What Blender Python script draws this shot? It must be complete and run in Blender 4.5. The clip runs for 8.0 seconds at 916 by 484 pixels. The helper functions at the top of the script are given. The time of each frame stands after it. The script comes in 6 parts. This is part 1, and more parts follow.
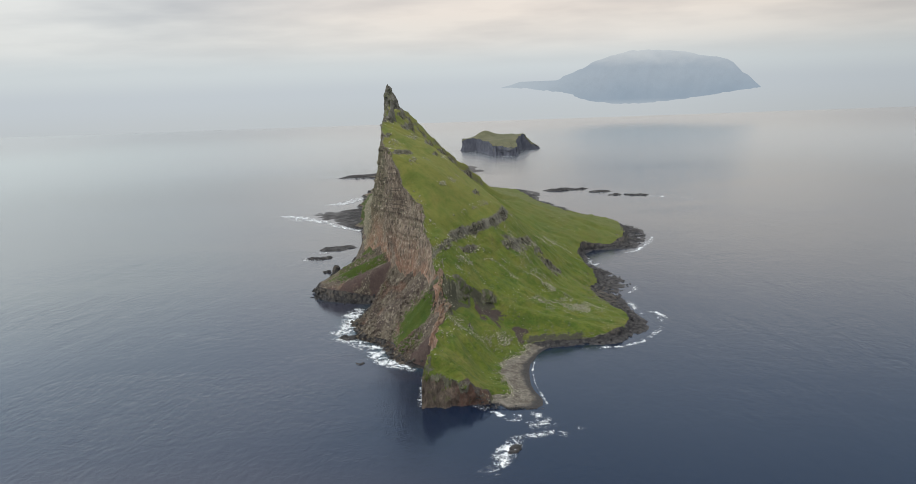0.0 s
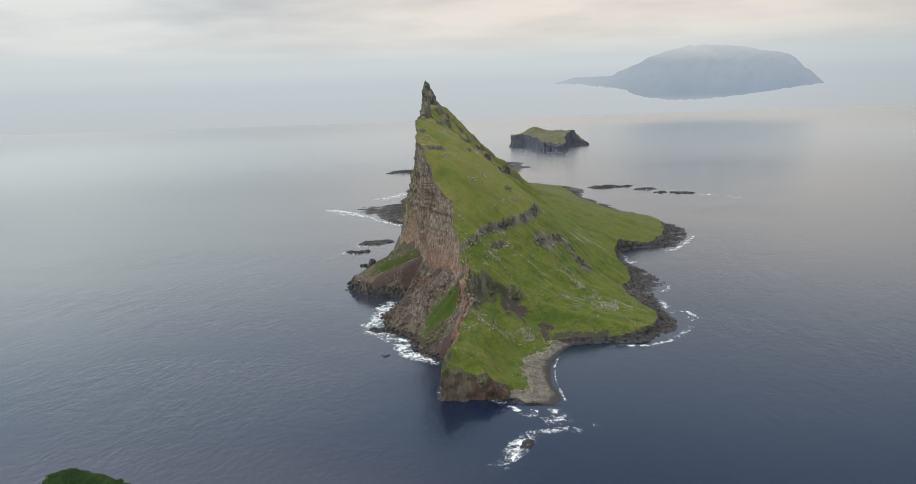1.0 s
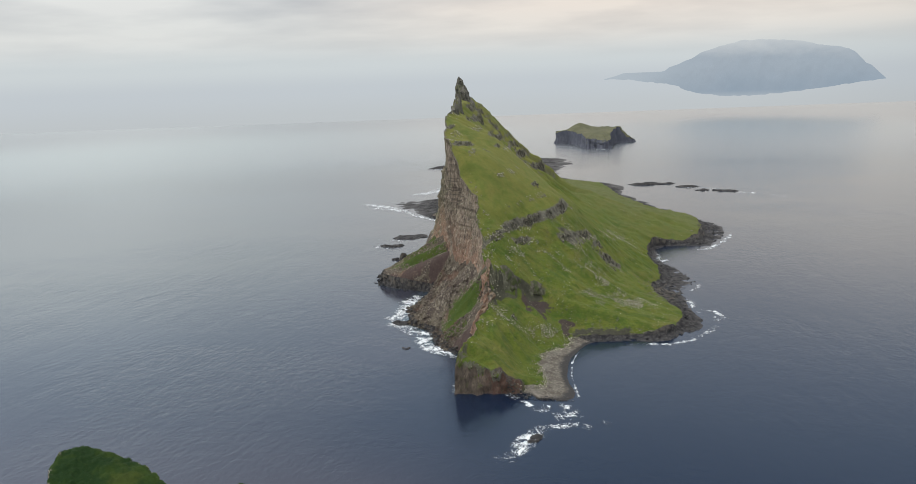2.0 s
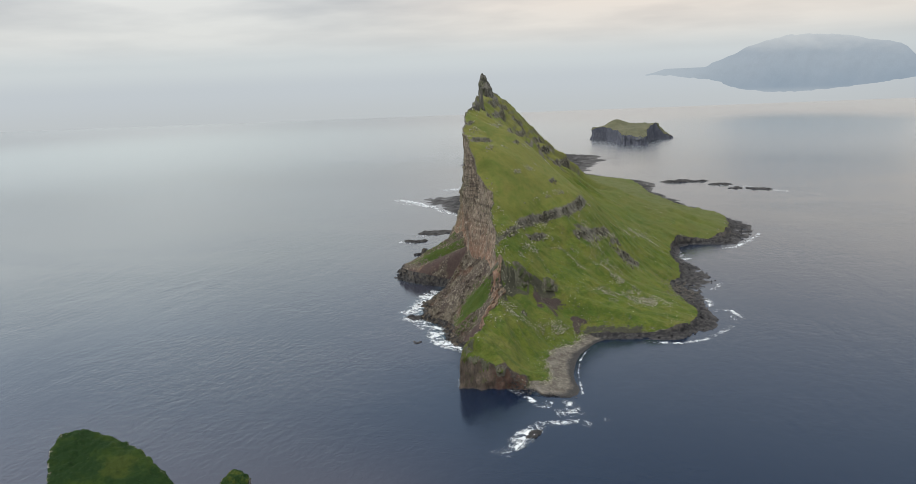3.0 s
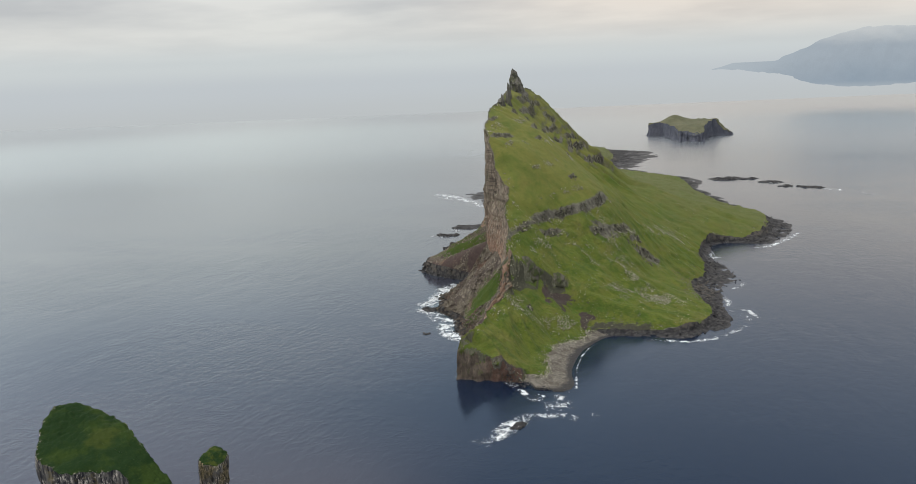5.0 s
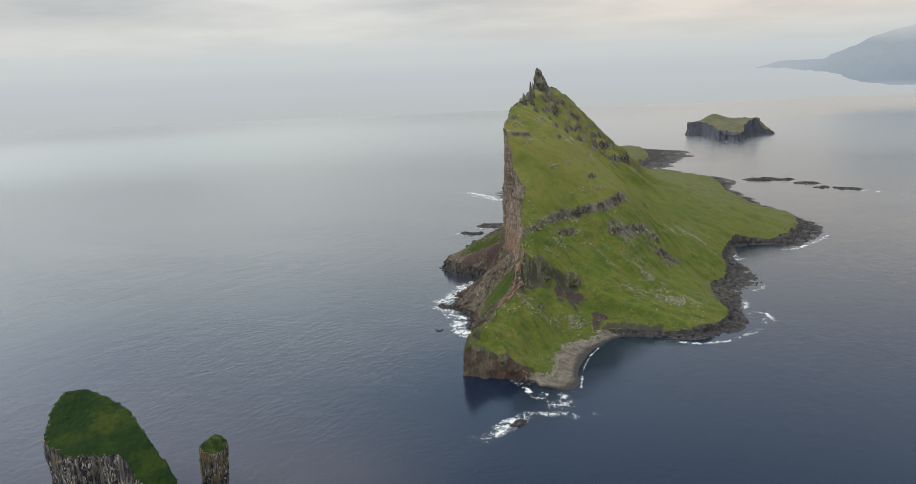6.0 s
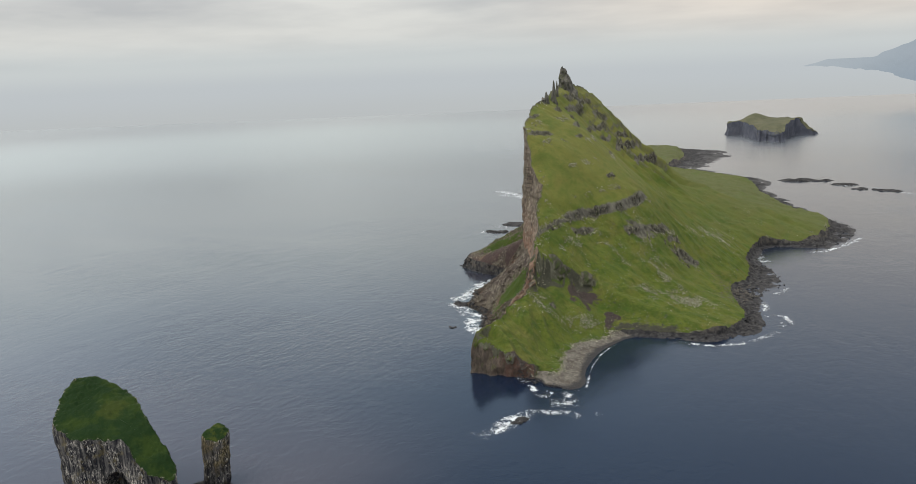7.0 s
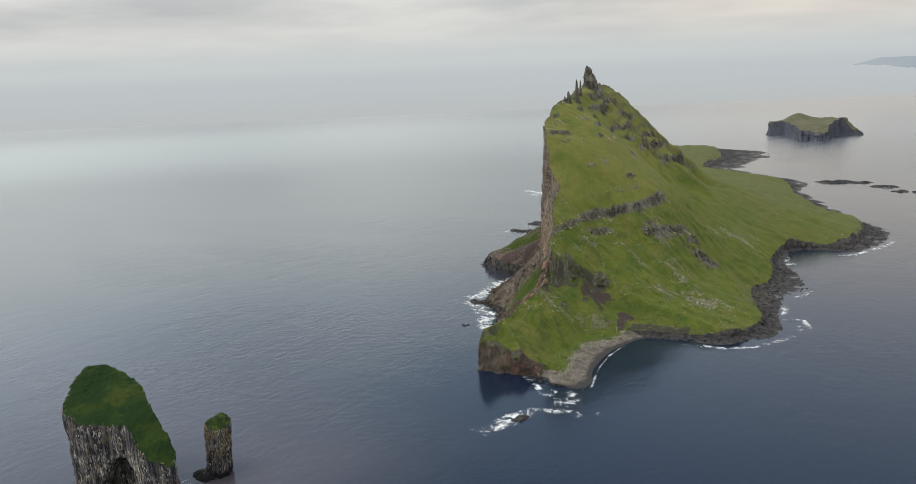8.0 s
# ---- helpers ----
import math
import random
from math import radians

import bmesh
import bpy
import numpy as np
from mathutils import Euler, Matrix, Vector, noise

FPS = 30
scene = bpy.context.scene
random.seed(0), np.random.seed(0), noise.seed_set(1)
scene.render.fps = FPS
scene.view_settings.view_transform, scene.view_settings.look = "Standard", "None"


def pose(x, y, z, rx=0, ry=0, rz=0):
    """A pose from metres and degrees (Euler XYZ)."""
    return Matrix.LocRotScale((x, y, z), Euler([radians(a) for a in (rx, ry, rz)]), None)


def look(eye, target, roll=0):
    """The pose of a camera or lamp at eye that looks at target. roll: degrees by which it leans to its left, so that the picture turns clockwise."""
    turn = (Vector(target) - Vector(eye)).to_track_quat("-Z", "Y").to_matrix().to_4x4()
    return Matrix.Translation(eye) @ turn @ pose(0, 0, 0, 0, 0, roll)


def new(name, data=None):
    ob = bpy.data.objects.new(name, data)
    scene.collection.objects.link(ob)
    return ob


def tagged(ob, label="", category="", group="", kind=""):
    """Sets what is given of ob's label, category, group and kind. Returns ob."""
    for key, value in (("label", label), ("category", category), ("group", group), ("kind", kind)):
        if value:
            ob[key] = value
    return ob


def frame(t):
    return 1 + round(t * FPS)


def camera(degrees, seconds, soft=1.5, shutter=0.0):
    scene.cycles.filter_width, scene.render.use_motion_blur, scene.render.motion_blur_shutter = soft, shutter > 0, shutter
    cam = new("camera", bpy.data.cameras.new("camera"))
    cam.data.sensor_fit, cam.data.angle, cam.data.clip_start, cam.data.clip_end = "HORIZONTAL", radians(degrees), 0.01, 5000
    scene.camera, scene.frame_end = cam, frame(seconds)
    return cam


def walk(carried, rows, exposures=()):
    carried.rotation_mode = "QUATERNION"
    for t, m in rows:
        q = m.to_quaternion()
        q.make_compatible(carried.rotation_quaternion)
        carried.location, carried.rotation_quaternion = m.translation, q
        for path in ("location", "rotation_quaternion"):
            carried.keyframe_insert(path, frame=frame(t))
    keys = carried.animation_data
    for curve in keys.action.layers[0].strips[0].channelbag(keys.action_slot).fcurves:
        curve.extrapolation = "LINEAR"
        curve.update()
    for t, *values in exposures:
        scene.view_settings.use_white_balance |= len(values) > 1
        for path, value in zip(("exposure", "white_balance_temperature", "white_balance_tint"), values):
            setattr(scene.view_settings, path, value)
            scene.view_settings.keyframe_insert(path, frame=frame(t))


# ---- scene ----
LENS = 63.25
PATH = [
    (0, (61.7, -48.1, 264.4), (-72.5, 920.2, 54.0), -1.96),
    (0.5, (75.8, -47.8, 264.2), (-95.1, 914.4, 52.4), -1.98),
    (1, (90.6, -49.4, 264.2), (-115.7, 905.5, 50.9), -2.01),
    (1.5, (105.3, -49.3, 263.9), (-135.1, 897.3, 49.1), -2.03),
    (3, (150.3, -43.7, 263.0), (-175.1, 876.1, 43.7), -2.16),
    (3.5, (165.2, -41.1, 262.6), (-181.1, 870.7, 41.9), -2.23),
    (4, (180.0, -38.5, 262.2), (-185.6, 865.6, 41.0), -2.28),
    (4.5, (194.6, -35.9, 262.1), (-191.6, 859.5, 40.2), -2.32),
    (6, (239.3, -25.9, 262.3), (-220.9, 833.6, 39.9), -2.38),
    (6.5, (253.4, -21.4, 262.1), (-232.0, 824.1, 39.7), -2.37),
    (7, (267.2, -16.3, 261.7), (-242.0, 815.2, 39.5), -2.36),
    (7.5, (281.1, -10.7, 261.2), (-252.2, 805.6, 39.4), -2.36),
    (8, (295.3, -4.8, 260.9), (-261.6, 795.8, 39.6), -2.37),
]
cam = camera(LENS, 8.0, 0.5)
# the picture darkens and warms a little along the way: seconds, stops, kelvin, tint
EXPOSURE = [(0.0, 0.03, 6330, 10), (4.0, 0.0, 6400, 10), (8.0, -0.07, 6500, 10)]
walk(cam, [(t, look(e, g, r)) for t, e, g, r in PATH], EXPOSURE)

# ---------------------------------------------------------------- world, sun
world = bpy.data.worlds.new("overcast_sky")
scene.world = world
world.use_nodes = True


def build_world():
    nt = world.node_tree
    nt.nodes.clear()
    n, l = nt.nodes.new, nt.links.new
    out, bg = n("ShaderNodeOutputWorld"), n("ShaderNodeBackground")
    co, sep = n("ShaderNodeTexCoord"), n("ShaderNodeSeparateXYZ")
    l(co.outputs["Generated"], sep.inputs[0])
    sky = n("ShaderNodeTexSky")
    sky.sky_type, sky.sun_disc = "NISHITA", False
    sky.sun_elevation, sky.sun_rotation = radians(62), radians(208)
    dim = n("ShaderNodeVectorMath")
    dim.operation = "SCALE"
    dim.inputs["Scale"].default_value = 0.06
    l(sky.outputs[0], dim.inputs[0])
    # the haze by height over the horizon
    rng = n("ShaderNodeMapRange")
    rng.inputs["From Min"].default_value, rng.inputs["From Max"].default_value = -0.10, 0.90
    l(sep.outputs["Z"], rng.inputs["Value"])
    ramp = n("ShaderNodeValToRGB")
    ramp.color_ramp.interpolation = "EASE"
    for k, (p, c) in enumerate(HAZE):
        e = ramp.color_ramp.elements[k] if k < 2 else ramp.color_ramp.elements.new(p)
        e.position, e.color = p, (*c, 1)
    l(rng.outputs[0], ramp.inputs[0])
    # long flat cloud streaks: direction flattened towards the horizon
    div = n("ShaderNodeMath")
    div.operation = "ADD"
    div.inputs[1].default_value = 0.10
    absz = n("ShaderNodeMath")
    absz.operation = "ABSOLUTE"
    l(sep.outputs["Z"], absz.inputs[0])
    l(absz.outputs[0], div.inputs[0])
    comb = n("ShaderNodeCombineXYZ")
    for k, a in enumerate("XY"):
        q = n("ShaderNodeMath")
        q.operation = "DIVIDE"
        l(sep.outputs[a], q.inputs[0])
        l(div.outputs[0], q.inputs[1])
        l(q.outputs[0], comb.inputs[k])
    noi = n("ShaderNodeTexNoise")
    noi.inputs["Scale"].default_value, noi.inputs["Detail"].default_value, noi.inputs["Roughness"].default_value = 0.58, 5, 0.50
    l(comb.outputs[0], noi.inputs["Vector"])
    cl = n("ShaderNodeMapRange")
    cl.inputs["From Min"].default_value, cl.inputs["From Max"].default_value = 0.42, 0.66
    cl.inputs["To Min"].default_value, cl.inputs["To Max"].default_value = 0.0, 1.0
    l(noi.outputs["Fac"], cl.inputs["Value"])
    # clouds fade out in the haze near the horizon
    fade = n("ShaderNodeMapRange")
    fade.inputs["From Min"].default_value, fade.inputs["From Max"].default_value = 0.015, 0.085
    l(sep.outputs["Z"], fade.inputs["Value"])
    both = n("ShaderNodeMath")
    both.operation = "MULTIPLY"
    l(cl.outputs[0], both.inputs[0])
    l(fade.outputs[0], both.inputs[1])
    cut = n("ShaderNodeMath")
    cut.operation = "MULTIPLY"
    cut.inputs[1].default_value = 0.85
    l(both.outputs[0], cut.inputs[0])
    mix = n("ShaderNodeMixRGB")
    mix.blend_type = "MULTIPLY"
    mix.inputs["Color2"].default_value = (0.66, 0.68, 0.725, 1)
    l(cut.outputs[0], mix.inputs["Fac"])
    l(ramp.outputs[0], mix.inputs["Color1"])
    # the veiled sun's warm side of the sky
    dot = n("ShaderNodeVectorMath")
    dot.operation = "DOT_PRODUCT"
    d = Vector((0.10, 1.0, 0.09)).normalized()
    dot.inputs[1].default_value = d
    l(co.outputs["Generated"], dot.inputs[0])
    glow = n("ShaderNodeMapRange")
    glow.interpolation_type = "SMOOTHSTEP"
    glow.inputs["From Min"].default_value, glow.inputs["From Max"].default_value = 0.80, 1.0
    glow.inputs["To Max"].default_value = 0.75
    l(dot.outputs["Value"], glow.inputs["Value"])
    gfade = n("ShaderNodeMath")
    gfade.operation = "MULTIPLY"
    l(glow.outputs[0], gfade.inputs[0])
    l(fade.outputs[0], gfade.inputs[1])
    warm = n("ShaderNodeMixRGB")
    warm.blend_type = "MULTIPLY"
    warm.inputs["Color2"].default_value = (1.16, 1.005, 0.90, 1)
    l(gfade.outputs[0], warm.inputs["Fac"])
    l(mix.outputs[0], warm.inputs["Color1"])
    # higher up the cloud is thinner, and brighter, towards -x
    turn = n("ShaderNodeMapRange")
    turn.inputs["From Min"].default_value, turn.inputs["From Max"].default_value = -1.0, 1.0
    l(sep.outputs["X"], turn.inputs["Value"])
    side = n("ShaderNodeValToRGB")
    side.color_ramp.interpolation = "EASE"
    for k, (p, v) in enumerate([(0.06, 1.58), (0.15, 1.26), (0.24, 1.05), (0.33, 0.95), (0.45, 0.88), (0.66, 0.95)]):
        e = side.color_ramp.elements[k] if k < 2 else side.color_ramp.elements.new(p)
        e.position, e.color = p, (v * (0.98 if p < 0.3 else 1.0), v, v * (0.97 if p < 0.3 else 1.0), 1)
    l(turn.outputs[0], side.inputs[0])
    up = n("ShaderNodeMapRange")
    up.inputs["From Min"].default_value, up.inputs["From Max"].default_value = 0.09, 0.24
    l(sep.outputs["Z"], up.inputs["Value"])
    thin = n("ShaderNodeMixRGB")
    thin.inputs["Color1"].default_value = (1, 1, 1, 1)
    l(up.outputs[0], thin.inputs["Fac"])
    l(side.outputs[0], thin.inputs["Color2"])
    sided = n("ShaderNodeMixRGB")
    sided.blend_type = "MULTIPLY"
    sided.inputs["Fac"].default_value = 1.0
    l(warm.outputs[0], sided.inputs["Color1"])
    l(thin.outputs[0], sided.inputs["Color2"])
    heavy = n("ShaderNodeMapRange")
    heavy.interpolation_type = "SMOOTHSTEP"
    heavy.inputs["From Min"].default_value, heavy.inputs["From Max"].default_value = 0.05, 0.50
    heavy.inputs["To Min"].default_value, heavy.inputs["To Max"].default_value = 1.0, 0.84
    l(sep.outputs["X"], heavy.inputs["Value"])
    shade = n("ShaderNodeMixRGB")
    shade.blend_type = "MULTIPLY"
    shade.inputs["Fac"].default_value = 1.0
    l(sided.outputs[0], shade.inputs["Color1"])
    l(heavy.outputs[0], shade.inputs["Color2"])
    veil = n("ShaderNodeMixRGB")
    veil.inputs["Fac"].default_value = 0.92
    l(dim.outputs[0], veil.inputs["Color1"])
    l(shade.outputs[0], veil.inputs["Color2"])
    l(veil.outputs[0], bg.inputs["Color"])
    bg.inputs["Strength"].default_value = SKY_STRENGTH
    l(bg.outputs[0], out.inputs[0])


SKY_STRENGTH = 1.0
# position along -0.10..0.90 of the direction's height: linear colours of the hazy overcast, brighter overhead
HAZE = [(0.0, (0.52, 0.55, 0.56)), (0.05, (0.55, 0.58, 0.588)), (0.09, (0.570, 0.61, 0.635)), (0.12, (0.635, 0.675, 0.680)),
        (0.16, (0.775, 0.775, 0.74)), (0.24, (0.82, 0.81, 0.775)), (0.31, (0.90, 0.895, 0.875)), (0.45, (0.89, 0.905, 0.925)), (1.0, (1.55, 1.58, 1.62))]
build_world()

sun_data = bpy.data.lights.new("sun", "SUN")
sun_data.energy, sun_data.angle, sun_data.color = 1.75, radians(40), (1.0, 0.95, 0.88)
sun = new("sun", sun_data)
sun.matrix_world = look((0, 0, 0), (0.22, 0.42, -0.88))


# ---------------------------------------------------------------- shaping helpers
def hashed(ix, iy, iz, seed):
    h = (ix * 374761393 + iy * 668265263 + iz * 1274126177 + seed * 362437) & 0x7FFFFFFF
    h = ((h ^ (h >> 13)) * 1103515245) & 0x7FFFFFFF
    h = ((h ^ (h >> 16)) * 12820163) & 0x7FFFFFFF
    return ((h ^ (h >> 14)) & 0xFFFF) / 32767.5 - 1.0


def value_noise(x, y, z, seed=0):
    """Smooth noise from -1 to 1 on numpy arrays."""
    x, y, z = np.broadcast_arrays(np.asarray(x, float), np.asarray(y, float), np.asarray(z, float))
    fx, fy, fz = np.floor(x), np.floor(y), np.floor(z)
    ix, iy, iz = fx.astype(np.int64), fy.astype(np.int64), fz.astype(np.int64)
    u, v, w = x - fx, y - fy, z - fz
    u, v, w = (a * a * (3 - 2 * a) for a in (u, v, w))
    out = 0.0
    for dx in (0, 1):
        for dy in (0, 1):
            for dz in (0, 1):
                k = (u if dx else 1 - u) * (v if dy else 1 - v) * (w if dz else 1 - w)
                out = out + k * hashed(ix + dx, iy + dy, iz + dz, seed)
    return out


def fbm(x, y, z, size, octaves=4, seed=0, gain=0.5):
    total, amp, f = 0.0, 1.0, 1.0 / size
    for k in range(octaves):
        total = total + amp * value_noise(np.asarray(x) * f, np.asarray(y) * f, np.asarray(z) * f, seed + 17 * k)
        amp, f = amp * gain, f * 2.03
    return total


def pchip(knots, values, at):
    """Monotone cubic through the knots: no overshoot."""
    k, v, at = np.asarray(knots, float), np.asarray(values, float), np.asarray(at, float)
    h, d = np.diff(k), np.diff(v) / np.diff(k)
    m = np.zeros(len(k))
    m[0], m[-1] = d[0], d[-1]
    same = d[:-1] * d[1:] > 0
    w1, w2 = 2 * h[1:] + h[:-1], h[1:] + 2 * h[:-1]
    with np.errstate(divide="ignore", invalid="ignore"):
        inner = (w1 + w2) / (w1 / d[:-1] + w2 / d[1:])
    m[1:-1] = np.where(same, inner, 0)
    at = np.clip(at, k[0], k[-1])
    i = np.clip(np.searchsorted(k, at) - 1, 0, len(k) - 2)
    t = (at - k[i]) / h[i]
    return ((1 + 2 * t) * (1 - t) ** 2 * v[i] + t * (1 - t) ** 2 * h[i] * m[i] + t * t * (3 - 2 * t) * v[i + 1] + t * t * (t - 1) * h[i] * m[i + 1])


def smooth(a, width, axis):
    """A gaussian blur of a grid along one axis, edges held."""
    r = int(3 * width) + 1
    k = np.exp(-0.5 * (np.arange(-r, r + 1) / width) ** 2)
    k /= k.sum()
    pad = [(0, 0)] * a.ndim
    pad[axis] = (r, r)
    b = np.pad(a, pad, mode="edge")
    out = np.zeros_like(a)
    for j, w in enumerate(k):
        sl = [slice(None)] * a.ndim
        sl[axis] = slice(j, j + a.shape[axis])
        out += w * b[tuple(sl)]
    return out


def step(a, b, x):
    t = np.clip((np.asarray(x, float) - a) / (b - a), 0, 1)
    return t * t * (3 - 2 * t)


def mesh_from(name, verts, faces, material, shade=True, attributes=None):
    me = bpy.data.meshes.new(name)
    me.from_pydata([tuple(v) for v in verts], [], [tuple(f) for f in faces])
    for key, values in (attributes or {}).items():
        me.attributes.new(key, "FLOAT", "POINT").data.foreach_set("value", np.asarray(values, np.float32))
    me.materials.append(material)
    if shade:
        me.polygons.foreach_set("use_smooth", np.ones(len(me.polygons), bool))
    me.update()
    return me


def thing(name, label, category, place=(0, 0, 0), kind="", group=""):
    ob = new(name)
    ob.location = place
    ob.empty_display_size = 5
    return tagged(ob, label, category, group, kind)


def part(name, me, parent, label="", kind=""):
    """One mesh object under a thing; the mesh is in world metres."""
    ob = new(name, me)
    ob.parent = parent
    if not parent.parent:
        ob.matrix_parent_inverse = Matrix.Translation(parent.location).inverted()
    return tagged(ob, label, kind=kind)


def grid_part(name, P, mask, material, parent, label="", attributes=None, shade=True):
    """The quads of the grid P (rows, columns, 3) that mask keeps, as one mesh."""
    rows, cols = P.shape[:2]
    idx = np.arange(rows * cols).reshape(rows, cols)
    q = np.stack([idx[:-1, :-1], idx[:-1, 1:], idx[1:, 1:], idx[1:, :-1]], -1)[mask]
    used, inv = np.unique(q, return_inverse=True)
    faces = inv.reshape(-1, 4)
    v = P.reshape(-1, 3)[used]
    at = {k: a.reshape(-1)[used] for k, a in (attributes or {}).items()}
    return part(name, mesh_from(name, v.tolist(), faces.tolist(), material, shade, at), parent, label)


# ---------------------------------------------------------------- materials
class Nodes:
    """Short forms for building a material's node tree."""

    def __init__(self, name):
        self.mat = bpy.data.materials.new(name)
        self.mat.use_nodes = True
        self.nt = self.mat.node_tree
        self.bsdf = self.nt.nodes["Principled BSDF"]
        self.pos = self.nt.nodes.new("ShaderNodeNewGeometry").outputs["Position"]

    def node(self, kind, **inputs):
        nd = self.nt.nodes.new(kind)
        for k, v in inputs.items():
            self.put(nd.inputs[k.replace("_", " ")], v)
        return nd

    def put(self, socket, v):
        if isinstance(v, bpy.types.NodeSocket):
            self.nt.links.new(v, socket)
        else:
            socket.default_value = v

    def scaled(self, sx, sy, sz):
        nd = self.node("ShaderNodeVectorMath")
        nd.operation = "MULTIPLY"
        self.put(nd.inputs[0], self.pos)
        nd.inputs[1].default_value = (sx, sy, sz)
        return nd.outputs[0]

    def noise(self, size, detail=4.0, rough=0.55, vector=None, warp=0.0):
        nd = self.node("ShaderNodeTexNoise", Vector=vector or self.pos, Scale=1.0 / size, Detail=detail, Roughness=rough, Distortion=warp)
        return nd.outputs["Fac"]

    def cells(self, size, vector=None, feature="F1"):
        nd = self.node("ShaderNodeTexVoronoi", Vector=vector or self.pos, Scale=1.0 / size)
        nd.feature = feature
        return nd

    def range(self, v, a, b, c=0.0, d=1.0, soft=True):
        nd = self.node("ShaderNodeMapRange")
        nd.interpolation_type = "SMOOTHSTEP" if soft else "LINEAR"
        for k, x in zip(("Value", "From Min", "From Max", "To Min", "To Max"), (v, a, b, c, d)):
            self.put(nd.inputs[k], x)
        return nd.outputs[0]

    def math(self, op, a, b=0.0):
        nd = self.node("ShaderNodeMath")
        nd.operation = op
        self.put(nd.inputs[0], a)
        self.put(nd.inputs[1], b)
        return nd.outputs[0]

    def mix(self, fac, a, b, blend="MIX"):
        nd = self.node("ShaderNodeMixRGB")
        nd.blend_type = blend
        for k, v in zip(("Fac", "Color1", "Color2"), (fac, a, b)):
            self.put(nd.inputs[k], (*v, 1) if isinstance(v, tuple) else v)
        return nd.outputs[0]

    def attr(self, name):
        nd = self.node("ShaderNodeAttribute")
        nd.attribute_name = name
        return nd.outputs["Fac"]

    def slope(self):
        """How level the face lies: 1 flat, 0 upright."""
        nd = self.node("ShaderNodeSeparateXYZ")
        self.put(nd.inputs[0], self.nt.nodes.new("ShaderNodeNewGeometry").outputs["True Normal"])
        return self.math("ABSOLUTE", nd.outputs["Z"])

    def height(self):
        nd = self.node("ShaderNodeSeparateXYZ")
        self.put(nd.inputs[0], self.pos)
        return nd.outputs["Z"]

    def bump(self, h, strength, distance, below=None):
        nd = self.node("ShaderNodeBump", Height=h, Strength=strength, Distance=distance)
        if below is not None:
            self.put(nd.inputs["Normal"], below)
        return nd.outputs[0]

    def done(self, colour, rough=0.9, normal=None, spec=0.3):
        self.put(self.bsdf.inputs["Base Color"], (*colour, 1) if isinstance(colour, tuple) else colour)
        self.put(self.bsdf.inputs["Roughness"], rough)
        self.bsdf.inputs["Specular IOR Level"].default_value = spec
        if normal is not None:
            self.put(self.bsdf.inputs["Normal"], normal)
        return self.mat


